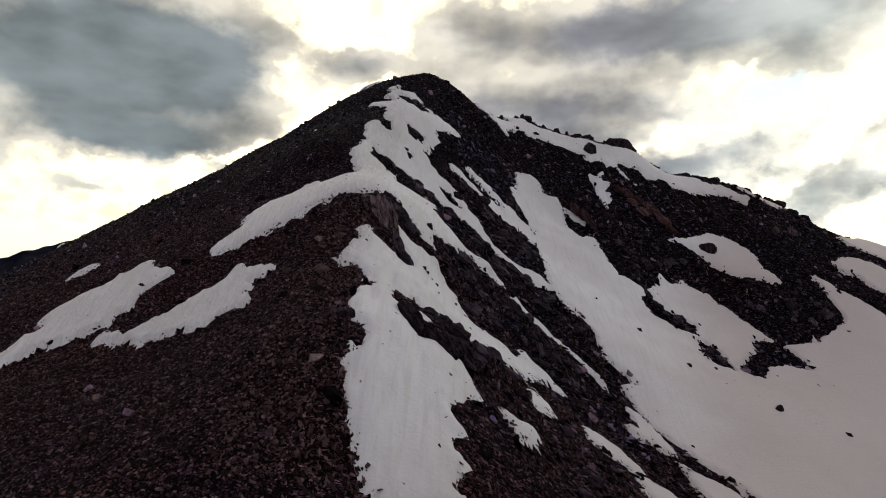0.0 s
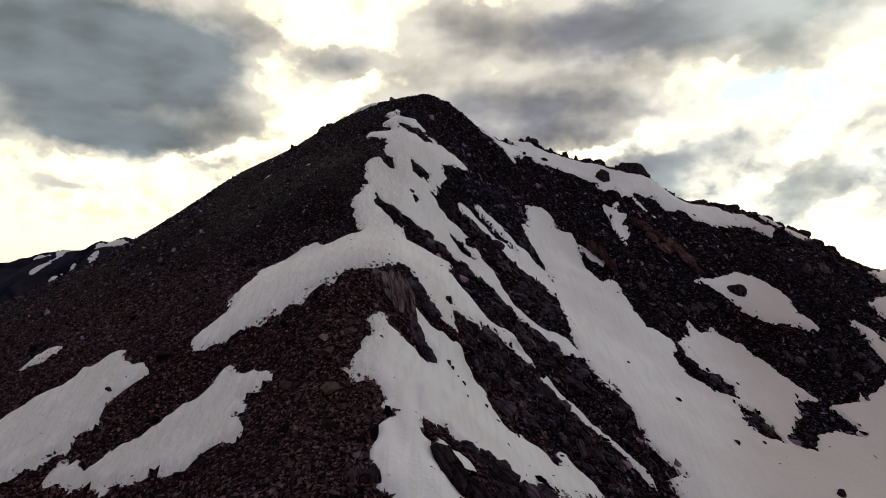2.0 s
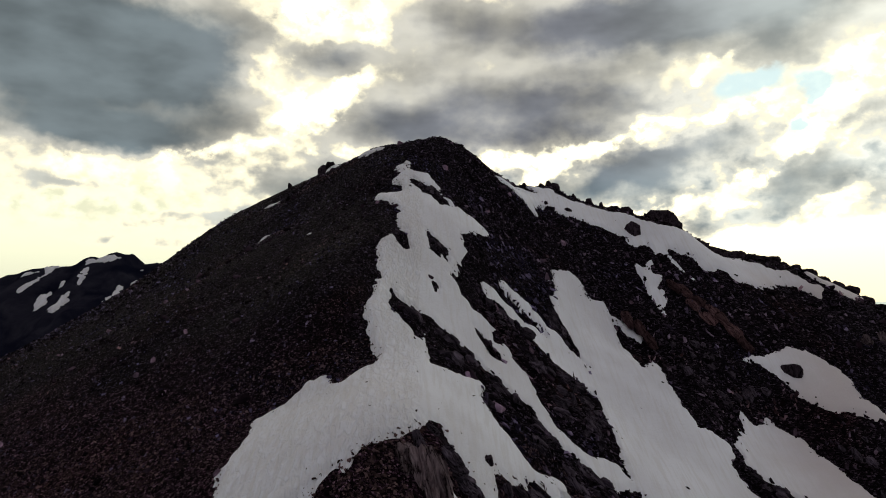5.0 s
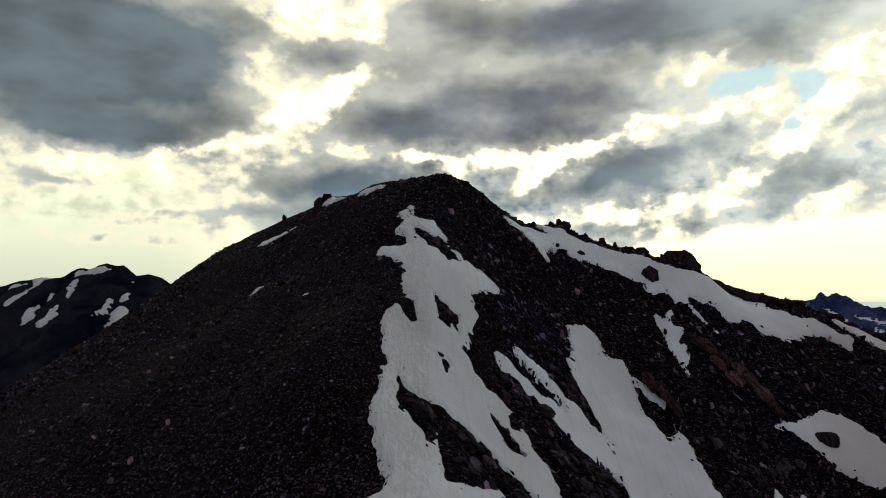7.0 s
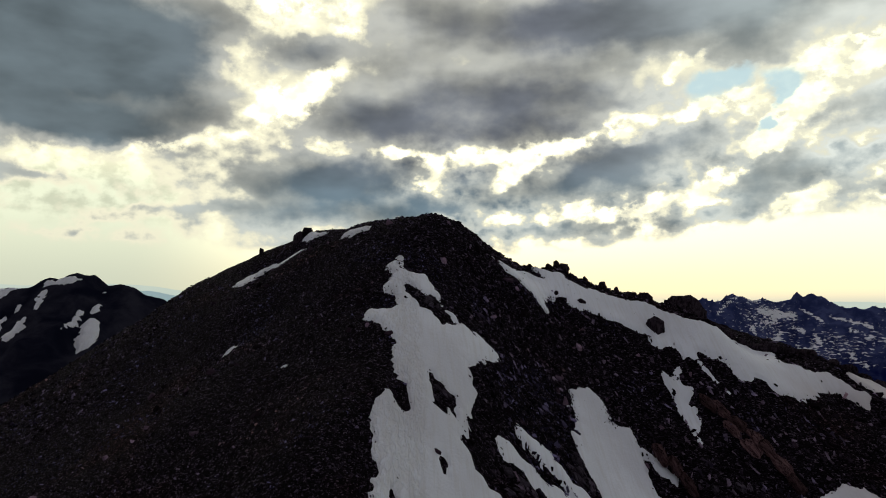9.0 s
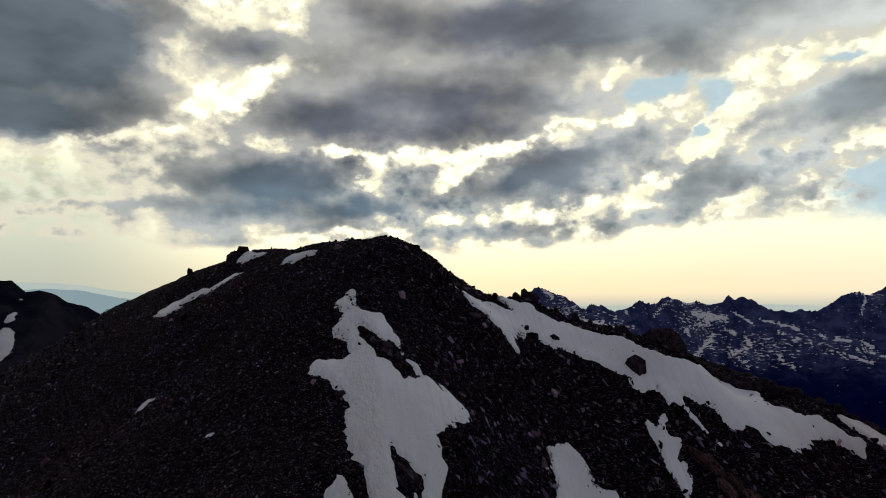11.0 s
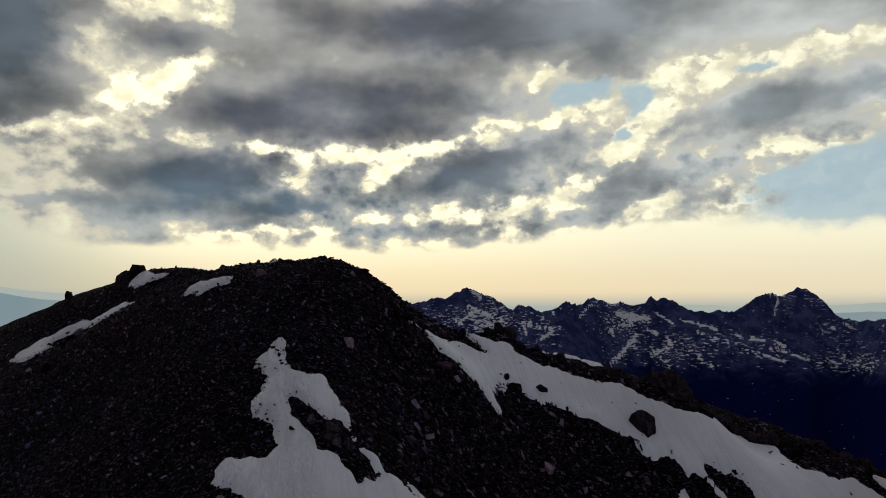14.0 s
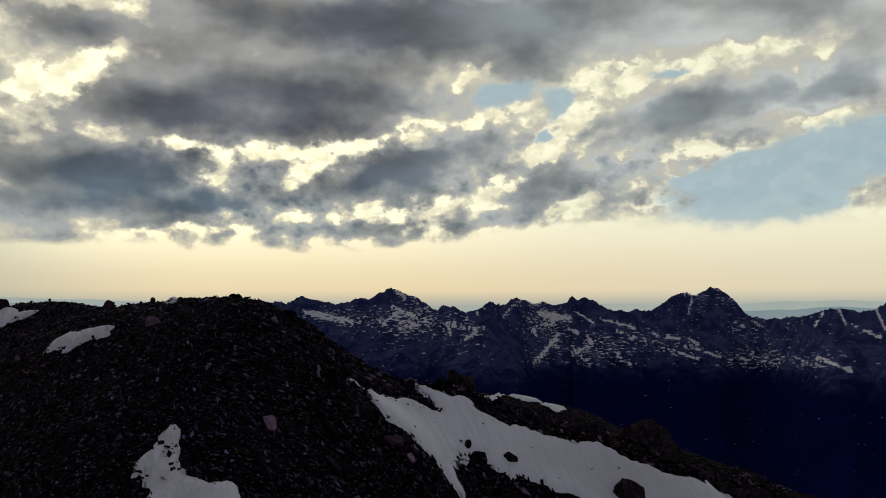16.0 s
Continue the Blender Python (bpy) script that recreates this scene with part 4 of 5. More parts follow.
MAIN_LABELS = ['long gully of streaked old snow below the summit', 'old snow filling the notch in the rocky crest', 'two couloirs of old snow between dark ribs', 'broad field of grey-white snow in the cirque', 'steep couloir of old snow between rock ribs', 'tongue of old snow among dark rocks']
SNOW = {
    "main": (MAIN_LABELS, [UPPER_GULLY, NOTCH_FIELD, TWIN_COULOIR, CIRQUE_FIELD, LOWER_COULOIR, OUTLINE_S10], [GAP_ISLE_H1, GAP_ISLE_H2, GAP_ISLE_H3, GAP_ISLE_H4, GAP_ISLE_H5, GAP_B, GAP_E, GAP_G, GAP_H1, GAP_H2]),
    "s3": (["small patch of old grey-white snow among dark rocks"], [OUTLINE_S3], []),
    "s4": (["small patch of old grey-white snow among dark rocks"], [OUTLINE_S4], []),
    "s5": (["small patch of old grey-white snow among dark rocks"], [OUTLINE_S5], []),
    "s6": (["small patch of old grey-white snow among dark rocks"], [OUTLINE_S6], []),
    "s7": (["small patch of old grey-white snow among dark rocks"], [OUTLINE_S7], []),
    "s8": (["small patch of old grey-white snow among dark rocks"], [OUTLINE_S8], []),
    "s9": (["small patch of old grey-white snow among dark rocks"], [OUTLINE_S9], []),
    "s11": (["small patch of old grey-white snow among dark rocks"], [OUTLINE_S11], []),
    "ea1": (["long snow band below the rocky east crest"], [OUTLINE_EA1], []),
    "eb": (["small patch of old grey-white snow among dark rocks"], [OUTLINE_EB], []),
    "ec": (["small patch of old grey-white snow among dark rocks"], [OUTLINE_EC], []),
    "ed": (["snow patch in the dark cirque with one boulder"], [OUTLINE_ED], []),
    "ee": (["snow patch under the east crest"], [OUTLINE_EE], []),
    "ef": (["snow patch below the east crest rocks"], [OUTLINE_EF], []),
    "eh": (["narrow snow strip on the far side of the crest"], [OUTLINE_EH], []),
    "l1": (["large grainy snow patch on the scree flank"], [OUTLINE_L1], []),
    "l2": (["tapering grainy snow patch on the scree flank"], [OUTLINE_L2], []),
    "l3": (["small patch of old grey-white snow among dark rocks"], [OUTLINE_L3], []),
    "t1": (["thin snow streak along the summit shoulder"], [OUTLINE_T1], []),
    "t2": (["slanting snow strip just below the summit crest"], [OUTLINE_T2], []),
    "t3": (["small snow drift at the foot of a crag"], [OUTLINE_T3], []),
    "t4": (["small patch of old grey-white snow among dark rocks"], [OUTLINE_T4], []),
    "t5": (["small patch of old grey-white snow among dark rocks"], [OUTLINE_T5], []),
    "t6": (["small patch of old grey-white snow among dark rocks"], [OUTLINE_T6], []),
    "u1": (["thin sliver of snow lying between two dark ribs"], [OUTLINE_U1], []),
    "n1": (["small patch of old grey-white snow among dark rocks"], [OUTLINE_N1], []),
    "n2": (["small patch of old grey-white snow among dark rocks"], [OUTLINE_N2], []),
}
RIB_OUTLINES = [GAP_B, GAP_E, GAP_G, GAP_ISLE_H4, GAP_ISLE_H1, GAP_ISLE_H2, GAP_ISLE_H5, GAP_H1, GAP_H2, RIB_A, RIB_C, RIB_R2, RIB_R3, RIB_R4]

GX0, GX1, GY0, GY1, CELL = -110.0, 125.0, 30.0, 260.0, 0.4
gx, gy = np.meshgrid(np.arange(GX0, GX1, CELL), np.arange(GY0, GY1, CELL))


def field_of(outlines, gaps=()):
    """Signed distance to the union of outlines less the gaps, on the plan's grid."""
    f = np.full(gx.shape, -4.0)
    for poly in outlines:
        p = np.array(poly)
        x0, y0 = p.min(0) - 4
        x1, y1 = p.max(0) + 4
        i0, i1 = max(0, int((x0 - GX0) / CELL)), min(gx.shape[1], int((x1 - GX0) / CELL) + 1)
        j0, j1 = max(0, int((y0 - GY0) / CELL)), min(gx.shape[0], int((y1 - GY0) / CELL) + 1)
        part_x, part_y = gx[j0:j1, i0:i1], gy[j0:j1, i0:i1]
        if part_x.size:
            f[j0:j1, i0:i1] = np.maximum(f[j0:j1, i0:i1], distance_to(poly, part_x, part_y))
    for poly in gaps:
        p = np.array(poly)
        x0, y0 = p.min(0) - 4
        x1, y1 = p.max(0) + 4
        i0, i1 = max(0, int((x0 - GX0) / CELL)), min(gx.shape[1], int((x1 - GX0) / CELL) + 1)
        j0, j1 = max(0, int((y0 - GY0) / CELL)), min(gx.shape[0], int((y1 - GY0) / CELL) + 1)
        part_x, part_y = gx[j0:j1, i0:i1], gy[j0:j1, i0:i1]
        if part_x.size:
            f[j0:j1, i0:i1] = np.minimum(f[j0:j1, i0:i1], -distance_to(poly, part_x, part_y))
    return np.clip(f, -4, 4)


def sample(grid, x, y):
    """Value of a plan grid at any place; outside it the value of its edge."""
    u = np.clip((np.asarray(x, float) - GX0) / CELL, 0, grid.shape[1] - 1.001)
    v = np.clip((np.asarray(y, float) - GY0) / CELL, 0, grid.shape[0] - 1.001)
    i, j = u.astype(int), v.astype(int)
    fu, fv = u - i, v - j
    return (grid[j, i] * (1 - fu) + grid[j, i + 1] * fu) * (1 - fv) + (grid[j + 1, i] * (1 - fu) + grid[j + 1, i + 1] * fu) * fv


EDGE = 0.38 * fbm(gx, gy, 2.6, 4, 5, 0.65) + 0.45 * fbm(gx, gy, 1.0, 2, 8)
# stony fringes: the islands in the cirque, the west patches and the head of the upper gully
for fringe_x, fringe_y, fringe_r, fringe_h in ((42, 137, 7, 1.5), (46, 127, 6, 1.5), (40, 146, 6, 1.0), (-30, 70, 14, 0.55), (-2, 190, 16, 0.35)):
    EDGE = EDGE + fringe_h * fbm(gx, gy, 1.3, 3, 12) * np.exp(-((gx - fringe_x) ** 2 + (gy - fringe_y) ** 2) / fringe_r ** 2)
SNOW_FIELDS, OWNER = {}, {}
ALL_SNOW = np.full(gx.shape, -4.0)
for snow_name, (snow_label, outlines, gaps) in SNOW.items():
    SNOW_FIELDS[snow_name] = field_of(outlines, gaps)
    ALL_SNOW = np.maximum(ALL_SNOW, SNOW_FIELDS[snow_name])
    if len(outlines) > 1:      # which outline of a joined field each place belongs to
        OWNER[snow_name] = np.argmax([field_of([one]) for one in outlines], 0)
RIBS = field_of(RIB_OUTLINES)


def rough_height(x, y):
    """Height of the rock: the smooth shape with ledges, ribs and rubble, sunk below the snow."""
    z = base_height(x, y)
    s = sample(ALL_SNOW, x, y)
    rib = sample(RIBS, x, y)
    bare = np.clip((0.4 - s) / 1.2, 0, 1)
    crag = 0.9 * fbm(x, y, 9.0, 5, 3, 0.55) + 0.35 * fbm(x, y, 1.6, 3, 11, 0.6)
    z = z + bare * (crag * (0.55 + 0.45 * (x > -12)) - 0.3)
    z = z + np.clip(rib, 0, 1.6) * (0.8 + 0.9 * ridged(x, y, 4.0, 3, 21)) * 0.42
    z = z - np.clip(s - 0.1, 0, 1.2) * 0.8
    far = np.clip((np.hypot(x, y - 140) - 190) / 300, 0, 1)
    return z + far * (26 * fbm(x, y, 220.0, 5, 40) - 5)


def mesh_object(name, verts, faces, mat, parent=None, smooth=True):
    me = bpy.data.meshes.new(name)
    verts, faces = np.asarray(verts, np.float32), np.asarray(faces, np.int32)
    k = faces.shape[1]
    me.vertices.add(len(verts))
    me.vertices.foreach_set("co", verts.ravel())
    me.loops.add(faces.size)
    me.loops.foreach_set("vertex_index", faces.ravel())
    me.polygons.add(len(faces))
    me.polygons.foreach_set("loop_start", np.arange(0, faces.size, k, dtype=np.int32))
    me.polygons.foreach_set("use_smooth", np.full(len(faces), smooth))
    me.update(calc_edges=True)
    me.validate()
    me.materials.append(mat)
    ob = new(name, me)
    if parent is not None:
        ob.parent = parent
    return ob


def grid_faces(rows, cols):
    i = np.arange(rows * cols).reshape(rows, cols)
    return np.stack([i[:-1, :-1], i[:-1, 1:], i[1:, 1:], i[1:, :-1]], -1).reshape(-1, 4)


def spread(a, b, step, reach, grow=1.16):
    """Even steps from a to b, then growing ones out to reach on both sides."""
    inner = list(np.arange(a, b + step / 2, step))
    lo, hi, d = [], [], step
    while (lo[-1] if lo else inner[0]) > -reach or (hi[-1] if hi else inner[-1]) < reach:
        d *= grow
        lo.append((lo[-1] if lo else inner[0]) - d)
        hi.append((hi[-1] if hi else inner[-1]) + d)
    return np.array(sorted(lo) + inner + hi)


xs = spread(-125.0, 108.0, 0.6, 4700.0)
ys = spread(34.0, 240.0, 0.60, 4700.0)
tx, ty = np.meshgrid(xs, ys)
tz = rough_height(tx, ty)
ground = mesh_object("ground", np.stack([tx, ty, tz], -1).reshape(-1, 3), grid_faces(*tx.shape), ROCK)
tagged(ground, "dark rocky mountain of broken stone above deep valleys", "mountain", kind="structure")

# ---------------------------------------------------------------- snow


def snow_surface(x, y, s, edge):
    runnels = 0.38 * ridged(x * 1.0 + 0.12 * y, y * 0.12, 0.95, 2, 63) * np.clip((98 - y) / 20, 0, 1) * np.clip((6 - x) / 6, 0, 1)
    return base_height(x, y) + runnels + 0.10 * fbm(x, y, 7.0, 3, 60) + 0.04 * fbm(x, y, 1.6, 3, 61) + np.clip(0.80 * (s + edge), -1.0, 0.34)


for snow_name, (snow_label, outlines, gaps) in SNOW.items():
    f = SNOW_FIELDS[snow_name] + EDGE
    keep = f > -0.9
    jj, ii = np.where(keep[:-1, :-1] & keep[1:, :-1] & keep[:-1, 1:] & keep[1:, 1:])
    if len(jj) == 0:
        continue
    nx = gx.shape[1]
    own = OWNER[snow_name][jj, ii] if snow_name in OWNER else np.zeros(len(jj), int)
    quad_all = np.stack([jj * nx + ii, jj * nx + ii + 1, (jj + 1) * nx + ii + 1, (jj + 1) * nx + ii], -1)
    for k in np.unique(own):
        used, flat = np.unique(quad_all[own == k], return_inverse=True)
        ux, uy = gx.ravel()[used], gy.ravel()[used]
        uz = snow_surface(ux, uy, SNOW_FIELDS[snow_name].ravel()[used], EDGE.ravel()[used])
        ob = mesh_object("snow_patch", np.stack([ux, uy, uz], -1), flat.reshape(-1, 4), SNOW_MAT)
        tagged(ob, snow_label[k], "snow patch", "snow patches on the mountain")

# ---------------------------------------------------------------- neighbouring hill and far ranges


def far_material(name, rock, rock2, snow_amount, size):
    m, t, b, c = material(name, 0.95, 0.0)
    n1 = noise_node(t, c, 1.0 / size, 7, 0.62, 0.5).outputs["Fac"]
    mp = t.nodes.new("ShaderNodeMapping")
    mp.inputs["Scale"].default_value, mp.inputs["Rotation"].default_value = (0.8, 0.55, 3.0), (0, radians(10), 0)
    t.links.new(c, mp.inputs[0])
    n2 = noise_node(t, mp.outputs[0], 1.0 / 17, 4, 0.52, 0.5).outputs["Fac"]
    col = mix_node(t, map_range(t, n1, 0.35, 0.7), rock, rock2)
    if snow_amount > 0:      # blue gloom of the valley painted in low down, snow in the gullies above
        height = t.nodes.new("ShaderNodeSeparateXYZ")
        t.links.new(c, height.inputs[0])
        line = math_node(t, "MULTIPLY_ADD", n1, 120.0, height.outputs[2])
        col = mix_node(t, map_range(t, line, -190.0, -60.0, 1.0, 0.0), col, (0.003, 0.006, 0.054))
        cover = t.nodes.new("ShaderNodeAttribute")
        cover.attribute_name = "snow_cover"
        lie = math_node(t, "MULTIPLY_ADD", math_node(t, "SUBTRACT", n2, 0.5), 0.85, cover.outputs["Fac"])
        col = mix_node(t, map_range(t, lie, 0.0, 0.05), col, (0.72, 0.74, 0.80))
    t.links.new(col, b.inputs["Base Color"])
    bump(t, b, n1, 0.6, size * 0.05)
    return m


HILL_ROCK = far_material("hill rock", (0.005, 0.006, 0.014), (0.024, 0.024, 0.036), 0.0, 24.0)
# blue haze of distance is put into these rock colours
RANGE_HAZED_ROCK = far_material("hazed range rock", (0.021, 0.029, 0.100), (0.066, 0.082, 0.195), 0.050, 60.0)

# the neighbouring hill, a blunt crest some 600 m away
CREST_X = np.array([-620, -480, -400, -314, -305, -296, -286, -276, -269, -262, -257, -251, -245, -241, -233, -229, -224, -213, -205, -199, -187, -140, -90])
CREST_Z = np.array([-10, 14, 34, 55.7, 59.5, 61.2, 61.2, 62.5, 67.1, 70.5, 68.8, 71.4, 72.3, 71.0, 71.5, 69.0, 63.9, 64.0, 61.5, 56.8, 54.7, 30, -20])


def hill_height(x, y):
    off = y - (600 + 0.12 * (x + 250))
    z = np.interp(x, CREST_X, CREST_Z) - np.where(off < 0, 0.62, 0.5) * np.abs(off) - 0.0006 * off * off
    return z + 9 * (ridged(x, y, 55, 4, 70) - 0.6) * np.clip(np.abs(off) / 40, 0.1, 1)


hx, hy = np.meshgrid(np.arange(-620, -90, 3.0), np.arange(430, 860, 3.0))
hz = hill_height(hx, hy) + 2.0 * fbm(hx, hy, 11, 4, 71, 0.65)
hill = mesh_object("neighbour_hill", np.stack([hx, hy, np.maximum(hz, -140)], -1).reshape(-1, 3), grid_faces(*hx.shape), HILL_ROCK)
tagged(hill, "dark rocky neighbouring hill streaked with snow", "hill", kind="structure")

HILL_SNOW = []
HILL_SNOW.append([(-262.4, 587.6), (-262, 592.7), (-260.1, 596.2), (-255.3, 596.6), (-250.2, 596.3), (-243.9, 596.6), (-238.6, 594.3), (-242.5, 588.7), (-250.2, 587.1), (-258.2, 589.3)])
HILL_SNOW.append([(-258.5, 566), (-259.6, 572.3), (-260.2, 580.3), (-258.7, 586), (-257.9, 581.4), (-257.5, 575), (-257, 568.5)])
HILL_SNOW.append([(-272.8, 568.4), (-273.6, 572), (-273.8, 576.4), (-269.9, 574.5), (-267.4, 567.6), (-269.2, 566.1)])
HILL_SNOW.append([(-280.5, 554), (-282.9, 558.8), (-283.7, 563.7), (-281.2, 567.6), (-275.5, 569.4), (-273.7, 563.4), (-276.3, 561), (-268.1, 545.3), (-273, 546.3)])
HILL_SNOW.append([(-261.2, 535.8), (-262.6, 540.8), (-261.4, 548.4), (-262, 553.3), (-261, 559.2), (-257.9, 562.3), (-258.7, 556), (-257.8, 549.2), (-257.8, 540.4), (-258.9, 535.1)])
HILL_SNOW.append([(-233.3, 539.5), (-230.7, 547.8), (-229.8, 554.6), (-228.5, 560.7), (-228.5, 566.6), (-225.6, 569), (-225.7, 566.8), (-227.2, 560.9), (-227.4, 556.9), (-228.3, 548.5), (-231, 543)])
HILL_SNOW.append([(-221.8, 570.3), (-222.4, 573.3), (-221.9, 580.7), (-217, 578.7), (-217.4, 572.9), (-219.8, 570.5)])
HILL_SNOW.append([(-217.5, 539.4), (-220.1, 545.2), (-220.1, 550.9), (-222.1, 561.8), (-220.9, 565.1), (-217.6, 567), (-213.5, 564.4), (-210.8, 559.5), (-209.6, 549.7), (-212, 544.5), (-215.6, 542.4)])
HILL_SNOW.append([(-224, 594.4), (-221.3, 596.6), (-221.7, 594)])
HILL_SNOW.append([(-300, 567.3), (-297.5, 574.8), (-294.3, 581.2), (-291.3, 585.9), (-293.9, 593.3), (-282.9, 595.3), (-286.1, 592), (-289.2, 587.2), (-291.2, 578.2), (-295.7, 569.2), (-299.1, 565.9)])
HILL_SNOW.append([(-308.9, 582.7), (-304.9, 587.8), (-297.2, 587.8), (-301.2, 583.8)])
for outline in HILL_SNOW:
    p = np.array(outline)
    bx_, by_ = np.meshgrid(np.arange(p[:, 0].min() - 3, p[:, 0].max() + 3, 0.6), np.arange(p[:, 1].min() - 3, p[:, 1].max() + 3, 0.8))
    d_ = distance_to(outline, bx_, by_) - 0.5 + 2.4 * fbm(bx_, by_, 4, 4, 77, 0.65)
    z_ = hill_height(bx_, by_) + 1.4 * fbm(bx_, by_, 9, 1, 71) * 0.5 + np.clip(0.8 * d_, -2.5, 1.0) + 0.3
    ob = mesh_object("snow_patch", np.stack([bx_, by_, z_], -1).reshape(-1, 3), grid_faces(*bx_.shape), SNOW_MAT)
    tagged(ob, "patch of snow on the dark neighbouring hill", "snow patch", "snow patches on the neighbouring hill")

# the far range, swept round the valley: azimuth and height of the crest seen from the mountain
PEAKS_AZ = np.array([-60, -30, -18, -8, 3, 5.4, 6.5, 7.4, 7.6, 8.8, 10.6, 11.7, 13.4, 14.0, 14.8, 15.6, 16.1, 16.7, 17.8, 18.6, 19.9, 21.3, 22.6, 23.4, 23.8, 25.4, 26.0, 26.7, 27.4, 28.2, 29.2, 29.6, 30.0, 30.5, 31.2, 32.0, 32.6, 33.2, 33.7, 34.1, 35.3, 35.7, 36.9, 37.9, 38.5, 38.9, 39.3, 39.6, 40.1, 40.8, 41.4, 41.9, 42.4, 42.9, 43.6, 44.5, 45.6, 46.8, 47.7, 48.2, 49.0, 49.9, 50.6, 54, 62, 80])
PEAKS_EL = np.array([-5, -5, -4, -1.6, 0.2, 0.4, 0.3, 0.4, 0.2, 0.7, 0.4, 0.3, 0.7, 0.7, 1.1, 1.4, 1.3, 1.0, 0.7, 0.1, -0.1, -0.4, -0.1, 0.3, 0.1, 0.7, 0.4, 0.3, 0.5, 0.2, 0.3, 0.8, 0.5, 0.7, 0.4, -0.1, -0.5, -0.4, -0.5, -0.4, -0.4, -0.2, 0.65, 1.1, 1.0, 1.25, 1.3, 1.5, 1.45, 0.8, 0.1, -0.4, -0.6, -0.8, -0.9, -0.8, -0.6, -0.4, -0.2, -0.2, -0.4, -0.2, 0.3, 0.5, 0.4, 0.3])
ra, rr = np.meshgrid(np.radians(np.linspace(-14, 60, 1060)), np.linspace(1700, 4300, 170))
deg = np.degrees(ra)
crest_r = 3400 + 250 * np.sin(deg * 0.21) + 150 * np.sin(deg * 0.5)
top = 66 + crest_r * np.tan(np.radians(np.interp(deg, PEAKS_AZ, PEAKS_EL)))
px, py = -11 + rr * np.sin(ra), 116 + rr * np.cos(ra)
t_in = np.clip((crest_r - rr) / 1500, -0.8, 1.3)
slope = np.where(t_in > 0, 640 * np.abs(t_in) ** 0.72, 500 * np.abs(t_in))
rz = top - slope + (90 * (ridged(px, py, 420, 5, 80) - 0.75)) * np.clip(np.abs(t_in) * 5, 0.22, 1) + 15 * fbm(px, py, 70, 5, 82, 0.6)
mountain_range = mesh_object("mountain_range", np.stack([px, py, np.maximum(rz, VALLEY - 40)], -1).reshape(-1, 3), grid_faces(*px.shape)[:, ::-1], RANGE_HAZED_ROCK)
# snow on the benches and in the cirques; the steep heads and the darkened valley sides are bare
sight = np.degrees(np.arctan2(rz - 66, rr))
hollow = ridged(px, py, 420, 5, 80) - 0.7
lying = -0.17 + 0.06 * fbm(px, py, 260, 3, 95) - 0.08 * hollow
for mid_az, mid_el, wide_az, wide_el, more in ((17.0, -1.3, 5.0, 1.4, 0.15), (33.0, -2.9, 4.5, 1.1, 0.11), (45.0, -4.0, 5.5, 0.7, 0.12), (11.0, -1.0, 3.5, 0.9, 0.10), (28.0, -1.2, 2.2, 0.8, 0.06)):
    lying = lying + more * np.exp(-((deg - mid_az) / wide_az) ** 2 - ((sight - mid_el) / wide_el) ** 2)
lying = lying - 0.5 * np.clip((-4.6 - sight) / 1.2, 0, 2)
# fields, couloirs and ledges that hold more: from and to (azimuth, height of sight), half width
COULOIRS = [(16.0, 1.10, 16.7, 0.50, 0.16), (25.8, 0.50, 24.3, -0.90, 0.07), (27.2, -0.70, 29.3, -1.10, 0.30), (27.6, -1.60, 28.6, -1.00, 0.21), (28.5, -2.40, 26.7, -4.50, 0.18),
    (30.7, -2.40, 31.0, -3.00, 0.18), (31.0, -3.10, 29.6, -3.70, 0.18), (32.8, -2.00, 35.5, -3.00, 0.09), (35.5, -3.00, 38.6, -4.00, 0.09), (35.5, -2.20, 37.7, -3.00, 0.09),
    (37.7, -3.00, 40.2, -3.80, 0.09), (32.8, -3.80, 33.8, -4.50, 0.14), (26.6, -1.90, 26.8, -2.30, 0.16), (30.0, -3.90, 30.9, -4.50, 0.11), (38.3, 0.40, 38.0, -0.70, 0.07),
    (41.2, -1.40, 41.8, -1.60, 0.07), (42.3, -1.20, 43.1, -1.70, 0.07), (30.0, -0.60, 31.2, -1.50, 0.09), (31.7, -1.10, 34.2, -1.80, 0.11)]
LEDGES = [(36.5, -2.40, 37.3, -2.50, 0.14), (38.1, -2.60, 38.6, -2.90, 0.16), (29.3, -1.90, 30.0, -2.10, 0.11), (15.8, -0.20, 17.4, -0.90, 0.18), (16.3, -1.90, 18.4, -1.20, 0.11),
    (19.6, -1.90, 22.9, -0.40, 0.07), (20.9, -2.80, 22.9, -1.90, 0.09), (15.1, -1.40, 16.1, -0.70, 0.11), (20.0, -1.60, 20.3, -2.40, 0.11), (26.4, 0.10, 27.1, 0.10, 0.11),
    (37.8, 0.80, 38.7, 0.70, 0.07), (14.6, -1.20, 15.3, -1.60, 0.09), (9.2, -0.60, 12.6, -1.30, 0.25), (20.0, -1.50, 22.6, -2.00, 0.10), (46.9, -0.50, 46.3, -1.60, 0.08),
    (47.8, -0.30, 48.2, -1.40, 0.08), (50.0, -0.30, 50.5, -1.70, 0.09), (48.6, -1.50, 50.2, -2.20, 0.12), (46.4, -3.70, 48.6, -4.60, 0.12)]
for a0, e0, a1, e1, wide in COULOIRS + LEDGES:
    along = np.clip(((deg - a0) * (a1 - a0) + (sight - e0) * (e1 - e0)) / ((a1 - a0) ** 2 + (e1 - e0) ** 2), 0, 1)
    off = np.hypot(deg - a0 - along * (a1 - a0), sight - e0 - along * (e1 - e0))
    lying = np.maximum(lying, -0.18 + 0.34 * np.exp(-(off / (1.15 * wide)) ** 2))
